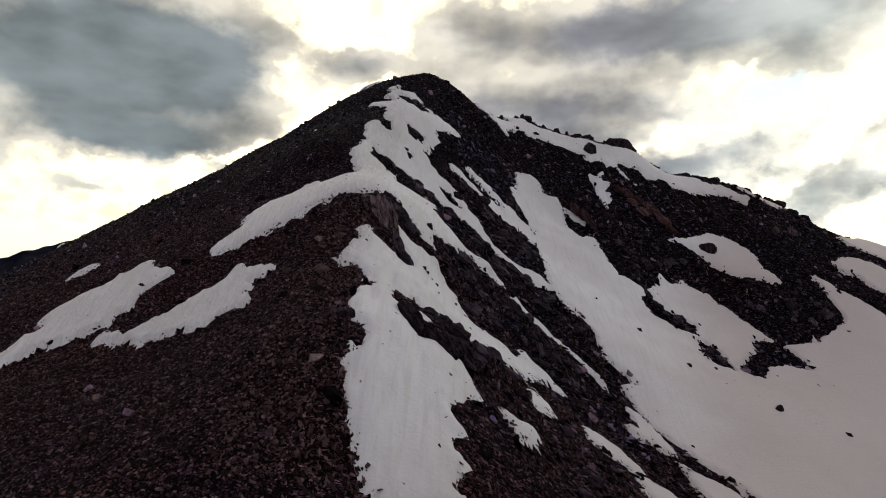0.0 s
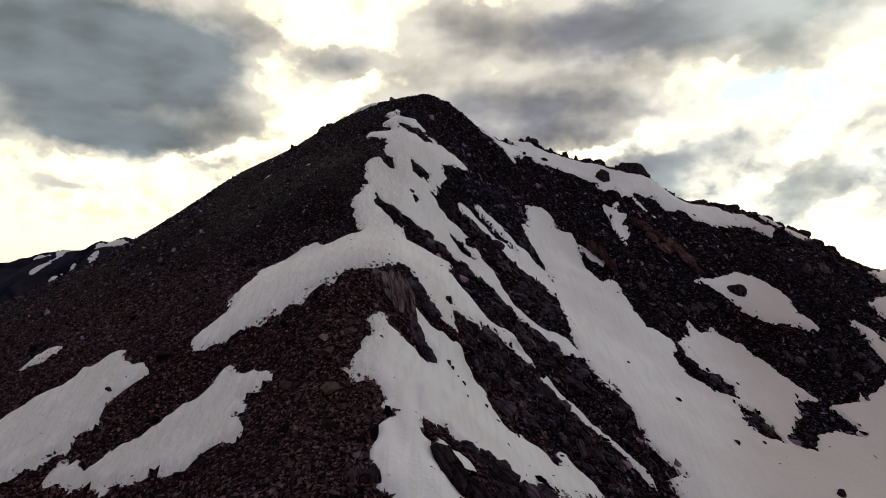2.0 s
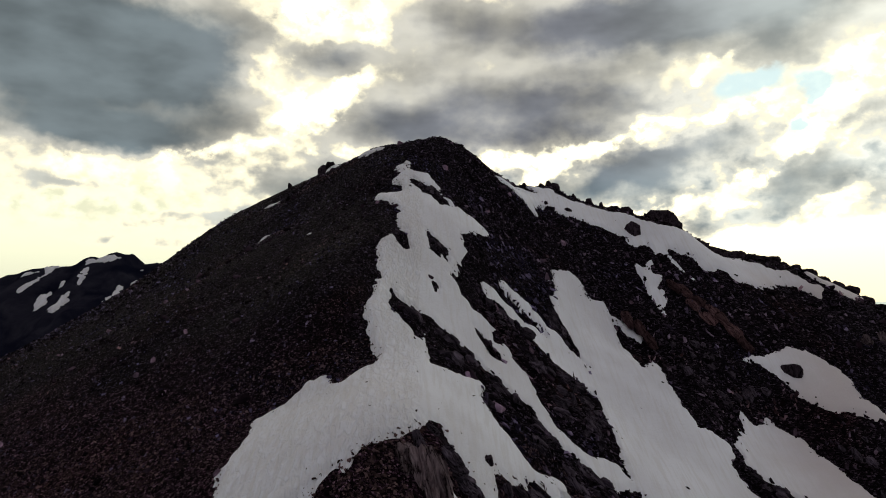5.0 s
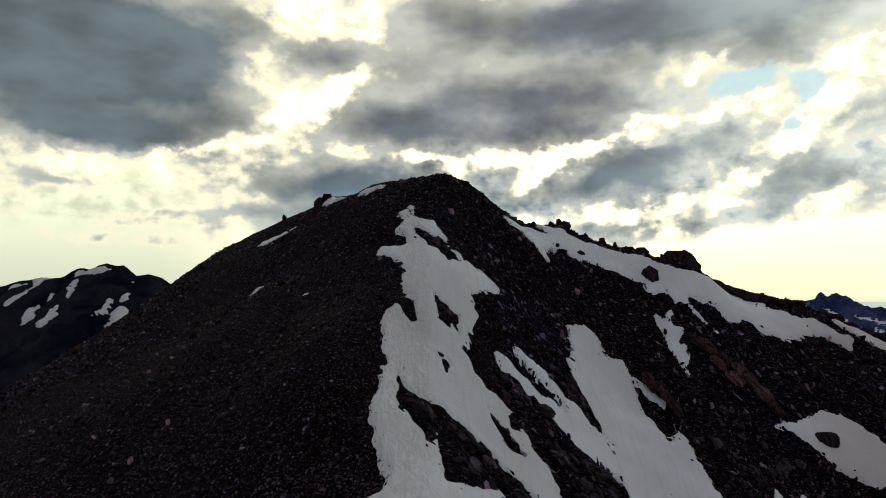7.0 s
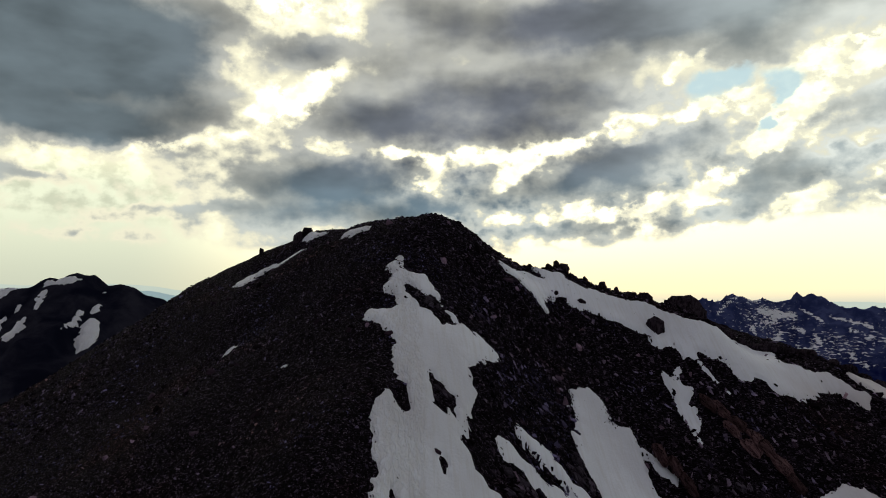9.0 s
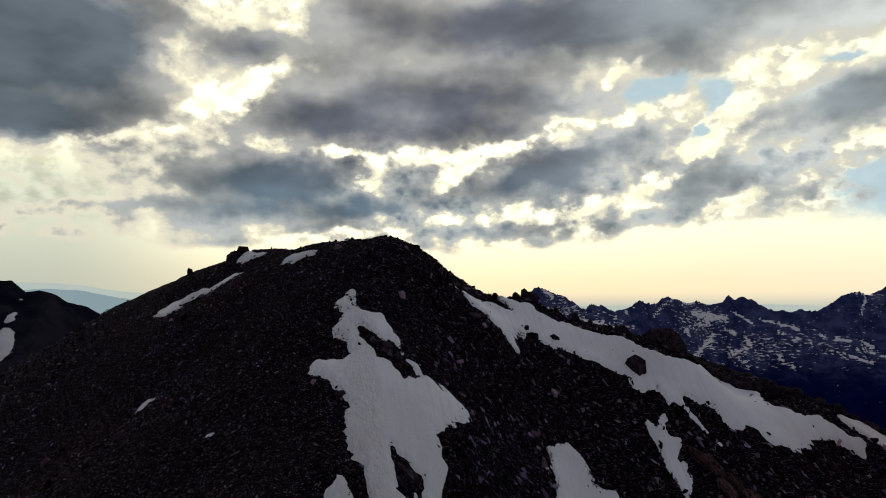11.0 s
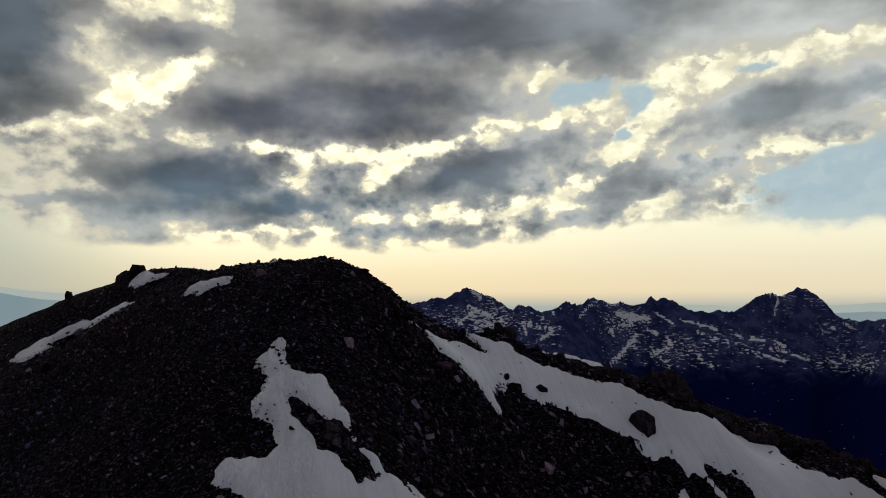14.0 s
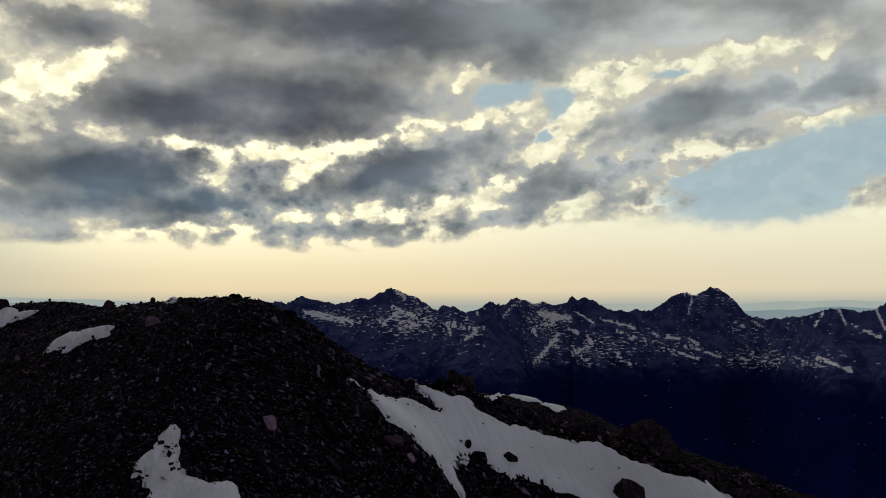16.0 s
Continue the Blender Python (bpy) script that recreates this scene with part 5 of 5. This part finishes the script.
mountain_range.data.attributes.new("snow_cover", "FLOAT", "POINT").data.foreach_set("value", lying.ravel().astype(np.float32))
tagged(mountain_range, "far range of blue-dark peaks flecked with snow", "mountain range", kind="structure")

# pale hills at the edge of sight, their haze put into glowing colour: the farther, the paler
FAR_AZ = np.array([-60, -40, -30, -24, -18, -12, -6, 2, 15, 30, 39, 43, 46, 49, 52, 60, 75])
FAR_EL = np.array([1.2, 1.4, 1.5, 1.35, 1.3, 0.7, 0.4, 0.1, 0.0, 0.0, 0.0, 0.25, 0.25, 0.3, 0.3, 0.2, 0.2])


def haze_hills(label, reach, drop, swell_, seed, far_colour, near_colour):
    m = bpy.data.materials.new("haze emission")
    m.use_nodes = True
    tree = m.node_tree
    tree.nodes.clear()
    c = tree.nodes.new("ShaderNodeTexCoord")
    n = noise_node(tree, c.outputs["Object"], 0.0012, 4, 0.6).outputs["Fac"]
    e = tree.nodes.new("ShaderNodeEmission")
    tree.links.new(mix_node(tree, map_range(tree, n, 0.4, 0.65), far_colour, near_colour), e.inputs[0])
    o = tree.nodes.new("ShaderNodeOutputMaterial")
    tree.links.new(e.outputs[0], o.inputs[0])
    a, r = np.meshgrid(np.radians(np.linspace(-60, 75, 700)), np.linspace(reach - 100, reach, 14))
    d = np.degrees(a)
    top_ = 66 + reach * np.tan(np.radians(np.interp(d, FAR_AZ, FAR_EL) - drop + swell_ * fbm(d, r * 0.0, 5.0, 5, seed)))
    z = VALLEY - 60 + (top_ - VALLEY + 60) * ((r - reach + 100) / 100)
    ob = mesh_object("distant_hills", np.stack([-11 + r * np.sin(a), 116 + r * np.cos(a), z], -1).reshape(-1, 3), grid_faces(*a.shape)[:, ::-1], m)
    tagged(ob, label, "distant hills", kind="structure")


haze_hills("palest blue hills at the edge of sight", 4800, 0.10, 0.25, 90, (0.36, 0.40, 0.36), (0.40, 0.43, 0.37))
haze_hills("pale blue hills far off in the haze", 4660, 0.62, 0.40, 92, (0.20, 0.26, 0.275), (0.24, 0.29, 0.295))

# ---------------------------------------------------------------- loose rock


def hull(points):
    """Vertices and triangles of the convex hull of some points."""
    bm = bmesh.new()
    for p in points:
        bm.verts.new(p)
    bmesh.ops.convex_hull(bm, input=bm.verts)
    loose_verts = [v for v in bm.verts if not v.link_faces]
    bmesh.ops.delete(bm, geom=loose_verts, context="VERTS")
    bmesh.ops.triangulate(bm, faces=bm.faces)
    bm.verts.index_update()
    v = np.array([p.co[:] for p in bm.verts])
    f = np.array([[q.index for q in face.verts] for face in bm.faces])
    bm.free()
    return v, f


def broken_stone(seed, points=11, flat=0.5):
    """An angular stone about 1 m across."""
    r = np.random.default_rng(seed)
    p = r.uniform(-1, 1, (points, 3))
    p /= np.abs(p).max(1)[:, None] ** 0.75
    return hull(p * (0.5, 0.36, 0.5 * flat))


BARE_PLACES = ((-7.0, 90.0, 2.2), (-8.8, 90.5, 1.8), (-4.6, 86.8, 1.4), (-6.5, 96.0, 1.5), (-4.0, 94.6, 1.3), (-2.6, 66.2, 1.4), (-0.5, 65.0, 1.2), (48.3, 203.3, 4.0))

SHAPES = [broken_stone(100 + k, 8 + k % 3, 0.30 + 0.05 * (k % 6)) for k in range(14)]


def slope_frames(x, y):
    """Axes along the fall line, across it and off the slope."""
    e = 1.5
    dx = (base_height(x + e, y) - base_height(x - e, y)) / (2 * e)
    dy = (base_height(x, y + e) - base_height(x, y - e)) / (2 * e)
    n = np.stack([-dx, -dy, np.ones_like(dx)], -1)
    n /= np.linalg.norm(n, axis=1)[:, None]
    down = np.stack([-dx, -dy, -(dx * dx + dy * dy)], -1)
    down /= np.linalg.norm(down, axis=1)[:, None] + 1e-9
    return down, np.cross(n, down), n


def scatter(count, x0, x1, y0, y1, small, large, seed, along=0.4):
    """Stones strewn over the bare ground: places, sizes and turns."""
    r = np.random.default_rng(seed)
    x, y = r.uniform(x0, x1, count), r.uniform(y0, y1, count)
    s = sample(ALL_SNOW + EDGE, x, y)
    keep = (s + 0.20 * r.standard_normal(count) < -0.02) | (r.random(count) < 0.0014 + 0.12 * np.exp(-np.maximum(s, 0) / 0.55))
    for ox, oy, orad in BARE_PLACES:
        keep &= (x - ox) ** 2 + (y - oy) ** 2 > orad * orad
    x, y, s = x[keep], y[keep], s[keep]
    size = small * (large / small) ** (r.random(len(x)) ** 2.1)
    down, side, n = slope_frames(x, y)
    turn = r.normal(0, 1.0, len(x)) * np.where(x > -10, along, 1.2)
    tilt = r.normal(0, 0.5, (len(x), 2))
    u = down * np.cos(turn)[:, None] + side * np.sin(turn)[:, None] + n * tilt[:, :1]
    u /= np.linalg.norm(u, axis=1)[:, None]
    w = n + side * tilt[:, 1:]
    w -= u * (w * u).sum(1)[:, None]
    w /= np.linalg.norm(w, axis=1)[:, None]
    v = np.cross(w, u)
    long = np.where(x > -10, 1.25, 1.0) * r.uniform(0.8, 1.35, len(x))
    z = np.maximum(rough_height(x, y), base_height(x, y) + np.clip(0.55 * s + 0.03, -0.9, 0.34)) + 0.12 * size
    return np.stack([x, y, z], -1), np.stack([u * (size * long)[:, None], v * size[:, None], w * size[:, None]], 1)


def stone_mesh(name, places, frames, seed, stone):
    r = np.random.default_rng(seed)
    which = r.integers(0, len(SHAPES), len(places))
    verts, faces, start = [], [], 0
    for k, (v, f) in enumerate(SHAPES):
        m = which == k
        if not m.any():
            continue
        p = np.einsum("vi,nij->nvj", v, frames[m]) + places[m][:, None]
        n = len(p)
        verts.append(p.reshape(-1, 3))
        faces.append((f[None] + (start + np.arange(n) * len(v))[:, None, None]).reshape(-1, 3))
        start += n * len(v)
    return mesh_object(name, np.concatenate(verts), np.concatenate(faces), stone, None, smooth=False)


for scree_name, args in (
    ("scree", (72000, -62, 30, 36, 112, 0.13, 0.50, 1)),
    ("scree", (38000, -115, 20, 100, 232, 0.16, 0.62, 2)),
    ("scree", (27000, 0, 105, 60, 210, 0.26, 1.15, 3)),
    ("scree", (20000, -45, 30, 165, 228, 0.15, 0.55, 4)),
    ("scree", (9000, -170, -60, 180, 320, 0.35, 1.1, 5)),
    ("scree", (5200, -15, -4, 46, 96, 0.22, 0.58, 6)),
    ("scree", (2600, -2, 60, 90, 180, 0.5, 1.2, 7)),
):
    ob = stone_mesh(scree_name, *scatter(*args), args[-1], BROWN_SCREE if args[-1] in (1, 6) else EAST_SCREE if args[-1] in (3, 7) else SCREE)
    tagged(ob, "loose rust-brown broken stones covering the lower flank" if args[-1] in (1, 6) else "loose dark grey broken stones covering the slope", "scree", kind="stuff")

# larger stones, each a piece of the mountain
BOULDERS = []
for k in range(10):
    v, f = broken_stone(300 + k, 15, 0.62)
    me = bpy.data.meshes.new("boulder")
    me.from_pydata(v.tolist(), [], f.tolist())
    me.materials.append(BOULDER)
    BOULDERS.append(me)
places, frames = scatter(560, -60, 95, 44, 226, 0.8, 1.7, 9)
for k in range(min(300, len(places))):
    ob = new("boulder", BOULDERS[k % 10])
    m = Matrix(frames[k].T.tolist()).to_4x4()
    m.translation = places[k]
    ob.parent, ob.matrix_basis = ground, m


def cleft_block(size, seed, cuts=2, rough=0.05, corners=30):
    """An angular block: a hull of strewn corners, its faces split and roughened."""
    rr_ = np.random.default_rng(seed)
    p = rr_.normal(0, 1, (corners, 3))
    power = 2.2 if corners > 40 else 3.0
    p /= (np.abs(p) ** power).sum(1)[:, None] ** (1 / power)
    p *= rr_.uniform(0.86, 1.0, (corners, 1))
    v, f = hull(p * np.array(size) / 2)
    bm = bmesh.new()
    vs = [bm.verts.new(q) for q in v]
    for tri in f:
        bm.faces.new([vs[k] for k in tri])
    if cuts:
        bmesh.ops.subdivide_edges(bm, edges=bm.edges, cuts=cuts, use_grid_fill=True)
    shift = Vector(rr_.uniform(0, 60, 3))
    least = min(size)
    for q in bm.verts:
        d = noise.noise(q.co * (2.2 / least) + shift) + 0.6 * noise.noise(q.co * (5.0 / least) + shift)
        crack = abs(noise.noise(Vector((q.co.x * 1.3, q.co.y * 1.3, q.co.z * 0.22)) + shift))
        d -= 1.6 * max(0.0, 1 - crack * 8)
        q.co += q.co.normalized() * d * rough * least
    bmesh.ops.triangulate(bm, faces=bm.faces)
    return bm


def crag(name, label, x, y, top, size, seed, turn=0.0, lean=0.0, parts=1, stone=None, corners=30):
    """A solid rock, its foot sunk into the slope, from one to several blocks."""
    r = np.random.default_rng(seed)
    root = None
    if parts > 1:
        root = new(name)
        root.location = (x, y, float(base_height(np.array([x]), np.array([y]))[0]))
        tagged(root, label, "rock outcrop")
    for k in range(parts):
        sx_, sy_, sz_ = size
        dx = dy = drop = 0.0
        if parts > 1:
            u = (k - (parts - 1) / 2) / parts
            dx, dy = u * sx_ * 1.05, r.uniform(-0.12, 0.12) * sy_
            sx_, sy_ = sx_ * 1.35 / parts * r.uniform(0.85, 1.25), sy_ * r.uniform(0.75, 1.0)
            drop = abs(u) * size[2] * 0.45 + r.uniform(0, 0.12) * size[2]
        bm = cleft_block((sx_, sy_, sz_), seed * 10 + k, corners=corners)
        me = bpy.data.meshes.new("rock_slab" if parts > 1 else name)
        bm.to_mesh(me)
        bm.free()
        me.materials.append(stone or CRAG)
        ob = new("rock_slab" if parts > 1 else name, me)
        m = pose(x, y, top - sz_ / 2 - drop, 0, 0, turn) @ pose(dx, dy, 0, lean * r.uniform(0.6, 1.3), r.uniform(-6, 6), r.uniform(-12, 12))
        if root is not None:
            ob.parent = root
            ob.matrix_basis = Matrix.Translation(-root.location) @ m
        else:
            ob.matrix_basis = m
            tagged(ob, label, "boulder")
    return root


def slabs(label, rows, seed, stone=CRAG):
    """An outcrop of long slabs: head, foot, width and thickness of each."""
    head = Vector(rows[0][0])
    root = new("rock_outcrop")
    root.location = head
    tagged(root, label, "rock outcrop")
    for k, (a, b, width, thick_) in enumerate(rows):
        a, b = Vector(a), Vector(b)
        bm = cleft_block((width, thick_, (b - a).length * 1.08), seed + k, 4, 0.10)
        me = bpy.data.meshes.new("rock_slab")
        bm.to_mesh(me)
        bm.free()
        me.materials.append(stone)
        ob = new("rock_slab", me)
        m = (a - b).to_track_quat("Z", "Y").to_matrix().to_4x4()
        m.translation = (a + b) / 2 - head
        ob.parent, ob.matrix_basis = root, m


# light on these faces is put into their paler colour
slabs("upright cleft grey slabs rising where the ridge is notched", [
    ((-7.4, 92.2, 15.0), (-6.0, 89.4, 9.4), 1.9, 2.0), ((-8.4, 92.6, 15.4), (-7.2, 89.2, 10.0), 1.7, 1.9), ((-9.4, 92.8, 15.6), (-8.4, 89.4, 11.2), 1.5, 1.8),
    ((-10.2, 92.4, 15.4), (-9.4, 89.8, 12.4), 1.2, 1.6)], 110, PALE_LIT_CRAG)
slabs("dark slabs trailing below the notched ridge", [
    ((-6.2, 89.4, 10.6), (-4.7, 86.8, 6.6), 1.2, 1.6), ((-5.2, 87.6, 8.2), (-3.5, 85.4, 5.0), 1.0, 1.4), ((-9.0, 94.2, 16.1), (-7.2, 90.6, 11.6), 1.4, 1.8)], 116, RIB_ROCK)
slabs("dark slabs of the narrow rib beside the notch", [
    ((-8.0, 97.0, 16.6), (-5.6, 95.4, 12.4), 1.9, 1.9), ((-5.9, 95.6, 13.0), (-3.0, 94.3, 9.0), 1.6, 1.7), ((-3.6, 94.6, 10.0), (-1.4, 94.0, 7.2), 1.4, 1.5)], 120)
slabs("low dark cleft slabs edging the snow gully", [
    ((-4.0, 68.2, 1.5), (-1.7, 64.4, -1.5), 1.7, 1.8), ((-1.9, 65.8, -0.6), (1.1, 64.2, -3.7), 1.6, 1.7)], 130)
crag("rock_outcrop", "dark block standing out of the scree into the snow", -8.5, 62.4, 1.3, (2.0, 2.2, 2.8), 13, turn=20, parts=2)

def rib_outcrop(outline, count, seed, label):
    """Slabs standing on edge along a rib, laid down the slope and sunk into it."""
    r = np.random.default_rng(seed)
    p = np.array(outline)
    x, y = r.uniform(*np.c_[p.min(0), p.max(0)][0], count * 14), r.uniform(*np.c_[p.min(0), p.max(0)][1], count * 14)
    d = distance_to(outline, x, y)
    pick = np.where((d > 0.9) & (sample(ALL_SNOW, x, y) < -0.7))[0][:count]
    if len(pick) < 3:
        return
    x, y, d = x[pick], y[pick], d[pick]
    down, across, out = slope_frames(x, y)
    z = rough_height(x, y)
    root = new("rock_outcrop")
    root.location = (x[0], y[0], z[0])
    tagged(root, label, "rock outcrop")
    for k in range(len(x)):
        wide = min(r.uniform(0.8, 2.0), d[k] * 0.85)
        bm = cleft_block((wide, wide * r.uniform(0.7, 1.1), wide * r.uniform(1.4, 2.3)), seed * 50 + k, 3, 0.11)
        me = bpy.data.meshes.new("rock_slab")
        bm.to_mesh(me)
        bm.free()
        me.materials.append(RIB_ROCK)
        ob = new("rock_slab", me)
        way = Vector(down[k] + 0.25 * r.normal(0, 1, 3) + 0.12 * out[k])
        m = way.to_track_quat("Z", "Y").to_matrix().to_4x4()
        m.translation = Vector((x[k], y[k], z[k])) + Vector(out[k]) * 0.05 - root.location
        ob.parent, ob.matrix_basis = root, m


for k, (outline, count) in enumerate(zip(RIB_OUTLINES, (44, 22, 26, 6, 8, 6, 6, 8, 8, 24, 40, 20, 18, 18))):
    rib_outcrop(outline, count, 140 + k, "dark cleft slabs of a rib between snow gullies")

LEDGE = [(42.5, 177.0, 31.2), (44.3, 175.6, 30.0), (46.2, 173.1, 28.0), (47.9, 171.0, 26.2), (48.9, 169.0, 24.5), (50.2, 166.8, 22.3), (51.2, 164.8, 20.2), (44.8, 172.2, 27.2), (46.4, 169.4, 24.8)]
slabs("rust-brown fractured ledge breaking the dark slope", [((x - 0.9, y + 1.6, z + 1.5), (x + 0.7, y - 1.8, z - 1.6), 2.3 + 0.4 * (k % 3), 1.9) for k, (x, y, z) in enumerate(LEDGE)], 160, BROWN_CRAG)
slabs("brown cleft rock at the head of a snow couloir", [((29.2, 166.8, 26.2), (30.4, 164.0, 23.2), 1.8, 1.8), ((31.0, 165.0, 24.6), (32.0, 162.4, 21.6), 1.7, 1.8), ((32.0, 162.8, 22.4), (33.2, 160.0, 19.4), 1.8, 1.7)], 180, BROWN_CRAG)
slabs("pair of pale square blocks on the east slope", [((77.0, 170.6, 21.6), (77.6, 169.6, 19.2), 2.4, 2.0), ((81.8, 172.6, 22.0), (82.2, 171.6, 19.0), 2.2, 1.9)], 190, PALE_LIT_CRAG)
crag("boulder", "domed dark crag on the east crest", 48.6, 203.4, 50.9, (11.6, 8.6, 11.5), 24, turn=10, corners=64)
cap = new("rock_outcrop")
cap.location = (53.0, 205.0, 44.0)
tagged(cap, "dark broken rock capping the falling east crest", "rock outcrop")
for k in range(17):
    cx_ = 53.5 + 2.55 * k
    cy_ = float(np.interp(cx_, (48, 59, 66, 82, 93, 97), (204.0, 205.5, 203.0, 199.0, 193.5, 191.5))) - (1.7 if k < 7 else 0.6)
    cz_ = float(base_height(np.array([cx_]), np.array([cy_]))[0])
    bm = cleft_block((4.2, 2.6 + 0.5 * (k % 3), 3.0), 700 + k, 2, 0.10)
    me = bpy.data.meshes.new("rock_slab")
    bm.to_mesh(me)
    bm.free()
    me.materials.append(CRAG)
    ob = new("rock_slab", me)
    ob.parent, ob.matrix_basis = cap, Matrix.Translation(-cap.location) @ pose(cx_, cy_, cz_ - (0.15 if k < 7 else 0.55) + 0.25 * (k * 7 % 3), 0, 8, -18 + 9 * (k % 4))
crag("rock_outcrop", "flat-topped dark block on the east crest", 38.2, 201.0, 51.9, (5.4, 3.2, 4.0), 15, turn=5, parts=2)
crag("rock_outcrop", "dark broken blocks on the crest above the snow band", 22.0, 204.8, 58.2, (4.4, 3.0, 4.0), 16, turn=-15, parts=3)
crag("rock_outcrop", "dark crag on the shoulder beyond the summit", -33.4, 228.0, 67.5, (6.6, 5.0, 6.0), 17, turn=15, parts=3)
crag("rock_outcrop", "small dark blocks crowning the summit", -4.4, 198.3, 66.95, (0.9, 0.9, 1.3), 18, turn=30, parts=2)
crag("rock_outcrop", "low blocks beside the summit", -10.5, 203.5, 67.35, (1.6, 1.4, 1.8), 19, turn=10, parts=2)
for bx, by, bsize, bseed in (
    (51.5, 114.6, 2.3, 31), (60.5, 112.0, 1.7, 32), (57.9, 161.3, 4.2, 33), (24.5, 193.4, 2.3, 35), (-2.1, 100.1, 1.7, 36),
    (44.6, 122.0, 1.1, 37), (46.8, 119.8, 1.0, 38), (56.0, 112.8, 0.9, 39), (49.3, 117.0, 0.9, 40), (19.5, 194.0, 1.5, 41)):
    bz = float(base_height(np.array([bx]), np.array([by]))[0])
    crag("boulder", "dark boulder lying in the snow", bx, by, bz + 0.42 * bsize, (bsize, bsize * 0.75, bsize * 0.9), bseed, turn=bseed * 37 % 180)
crag("boulder", "tall dark boulder standing in the snow band", 38.3, 191.0, 46.3, (3.4, 4.4, 6.0), 34, turn=25)
for bx, by, bsize, bseed in ((-11.7, 68.7, 1.35, 71), (-12.1, 73.6, 1.5, 72), (-16.3, 76.2, 1.1, 73), (-12.0, 60.9, 0.9, 74), (-9.5, 56.3, 1.2, 75), (-10.5, 55.6, 0.8, 76), (-28.0, 60.6, 0.9, 77),
                              (-13.6, 79.1, 1.5, 78), (-10.9, 71.0, 0.8, 79), (-13.8, 81.4, 1.0, 91), (-11.5, 82.3, 1.1, 92)):
    bz = float(base_height(np.array([bx]), np.array([by]))[0])
    crag("boulder", "pale grey-brown boulder among the scree", bx, by, bz + 0.62 * bsize, (bsize * 1.3, bsize, bsize * 0.8), bseed, turn=bseed * 53 % 180, lean=14, stone=PALE_STONE, corners=11)
for bx, by, bsize, bseed in ((-35.1, 86.1, 1.3, 81), (-0.7, 85.7, 0.7, 82), (0.4, 60.9, 0.8, 83), (32.3, 122.6, 1.1, 84), (38.9, 118.2, 1.2, 85), (-1.9, 59.0, 0.35, 86), (4.7, 81.2, 0.5, 87), (-13.0, 96.0, 0.5, 88)):
    bz = float(base_height(np.array([bx]), np.array([by]))[0])
    crag("boulder", "small dark stone lying on the snow", bx, by, bz + 0.3 * bsize + 0.2, (bsize * 0.7, bsize * 1.5, bsize * 0.8), bseed, turn=35)
for bx, by, bsize, bseed in ((-7.4, 70.2, 1.3, 93), (-8.1, 66.8, 1.4, 94), (-8.9, 66.0, 0.9, 95)):
    bz = float(base_height(np.array([bx]), np.array([by]))[0])
    crag("boulder", "brown block standing at the edge of the snow", bx, by, bz + 0.75 * bsize, (bsize, bsize * 0.8, bsize * 1.3), bseed, turn=bseed * 53 % 180, stone=BOULDER, corners=12)
for bx, by, bsize, bseed in ((-2.4, 88.5, 0.9, 96), (-2.0, 88.3, 0.7, 97), (-1.4, 87.9, 0.6, 98), (-0.9, 87.6, 0.8, 99), (1.4, 88.1, 0.6, 101)):
    bz = float(base_height(np.array([bx]), np.array([by]))[0])
    crag("boulder", "small dark stone lying on the snow", bx, by, bz + 0.45 * bsize + 0.25, (bsize * 0.6, bsize * 1.3, bsize * 0.9), bseed, turn=35)
for bx, by, bsize, bseed in ((28.0, 203.6, 1.3, 51), (31.5, 203.0, 1.6, 52), (34.2, 202.4, 1.1, 53), (44.5, 201.5, 1.2, 54), (59.0, 206.0, 1.6, 55), (66.0, 203.0, 1.8, 56), (16.0, 204.0, 1.0, 57),
                              (-19.5, 219.0, 1.4, 58), (-14.0, 208.0, 0.6, 59), (-46.0, 237.0, 1.5, 60), (82.0, 199.0, 1.4, 61), (93.0, 193.5, 1.6, 62)):
    bz = float(base_height(np.array([bx]), np.array([by]))[0])
    crag("boulder", "dark block on the skyline of the crest", bx, by, bz + 0.8 * bsize, (bsize * 1.2, bsize, bsize * 1.7), bseed, turn=bseed * 41 % 180)
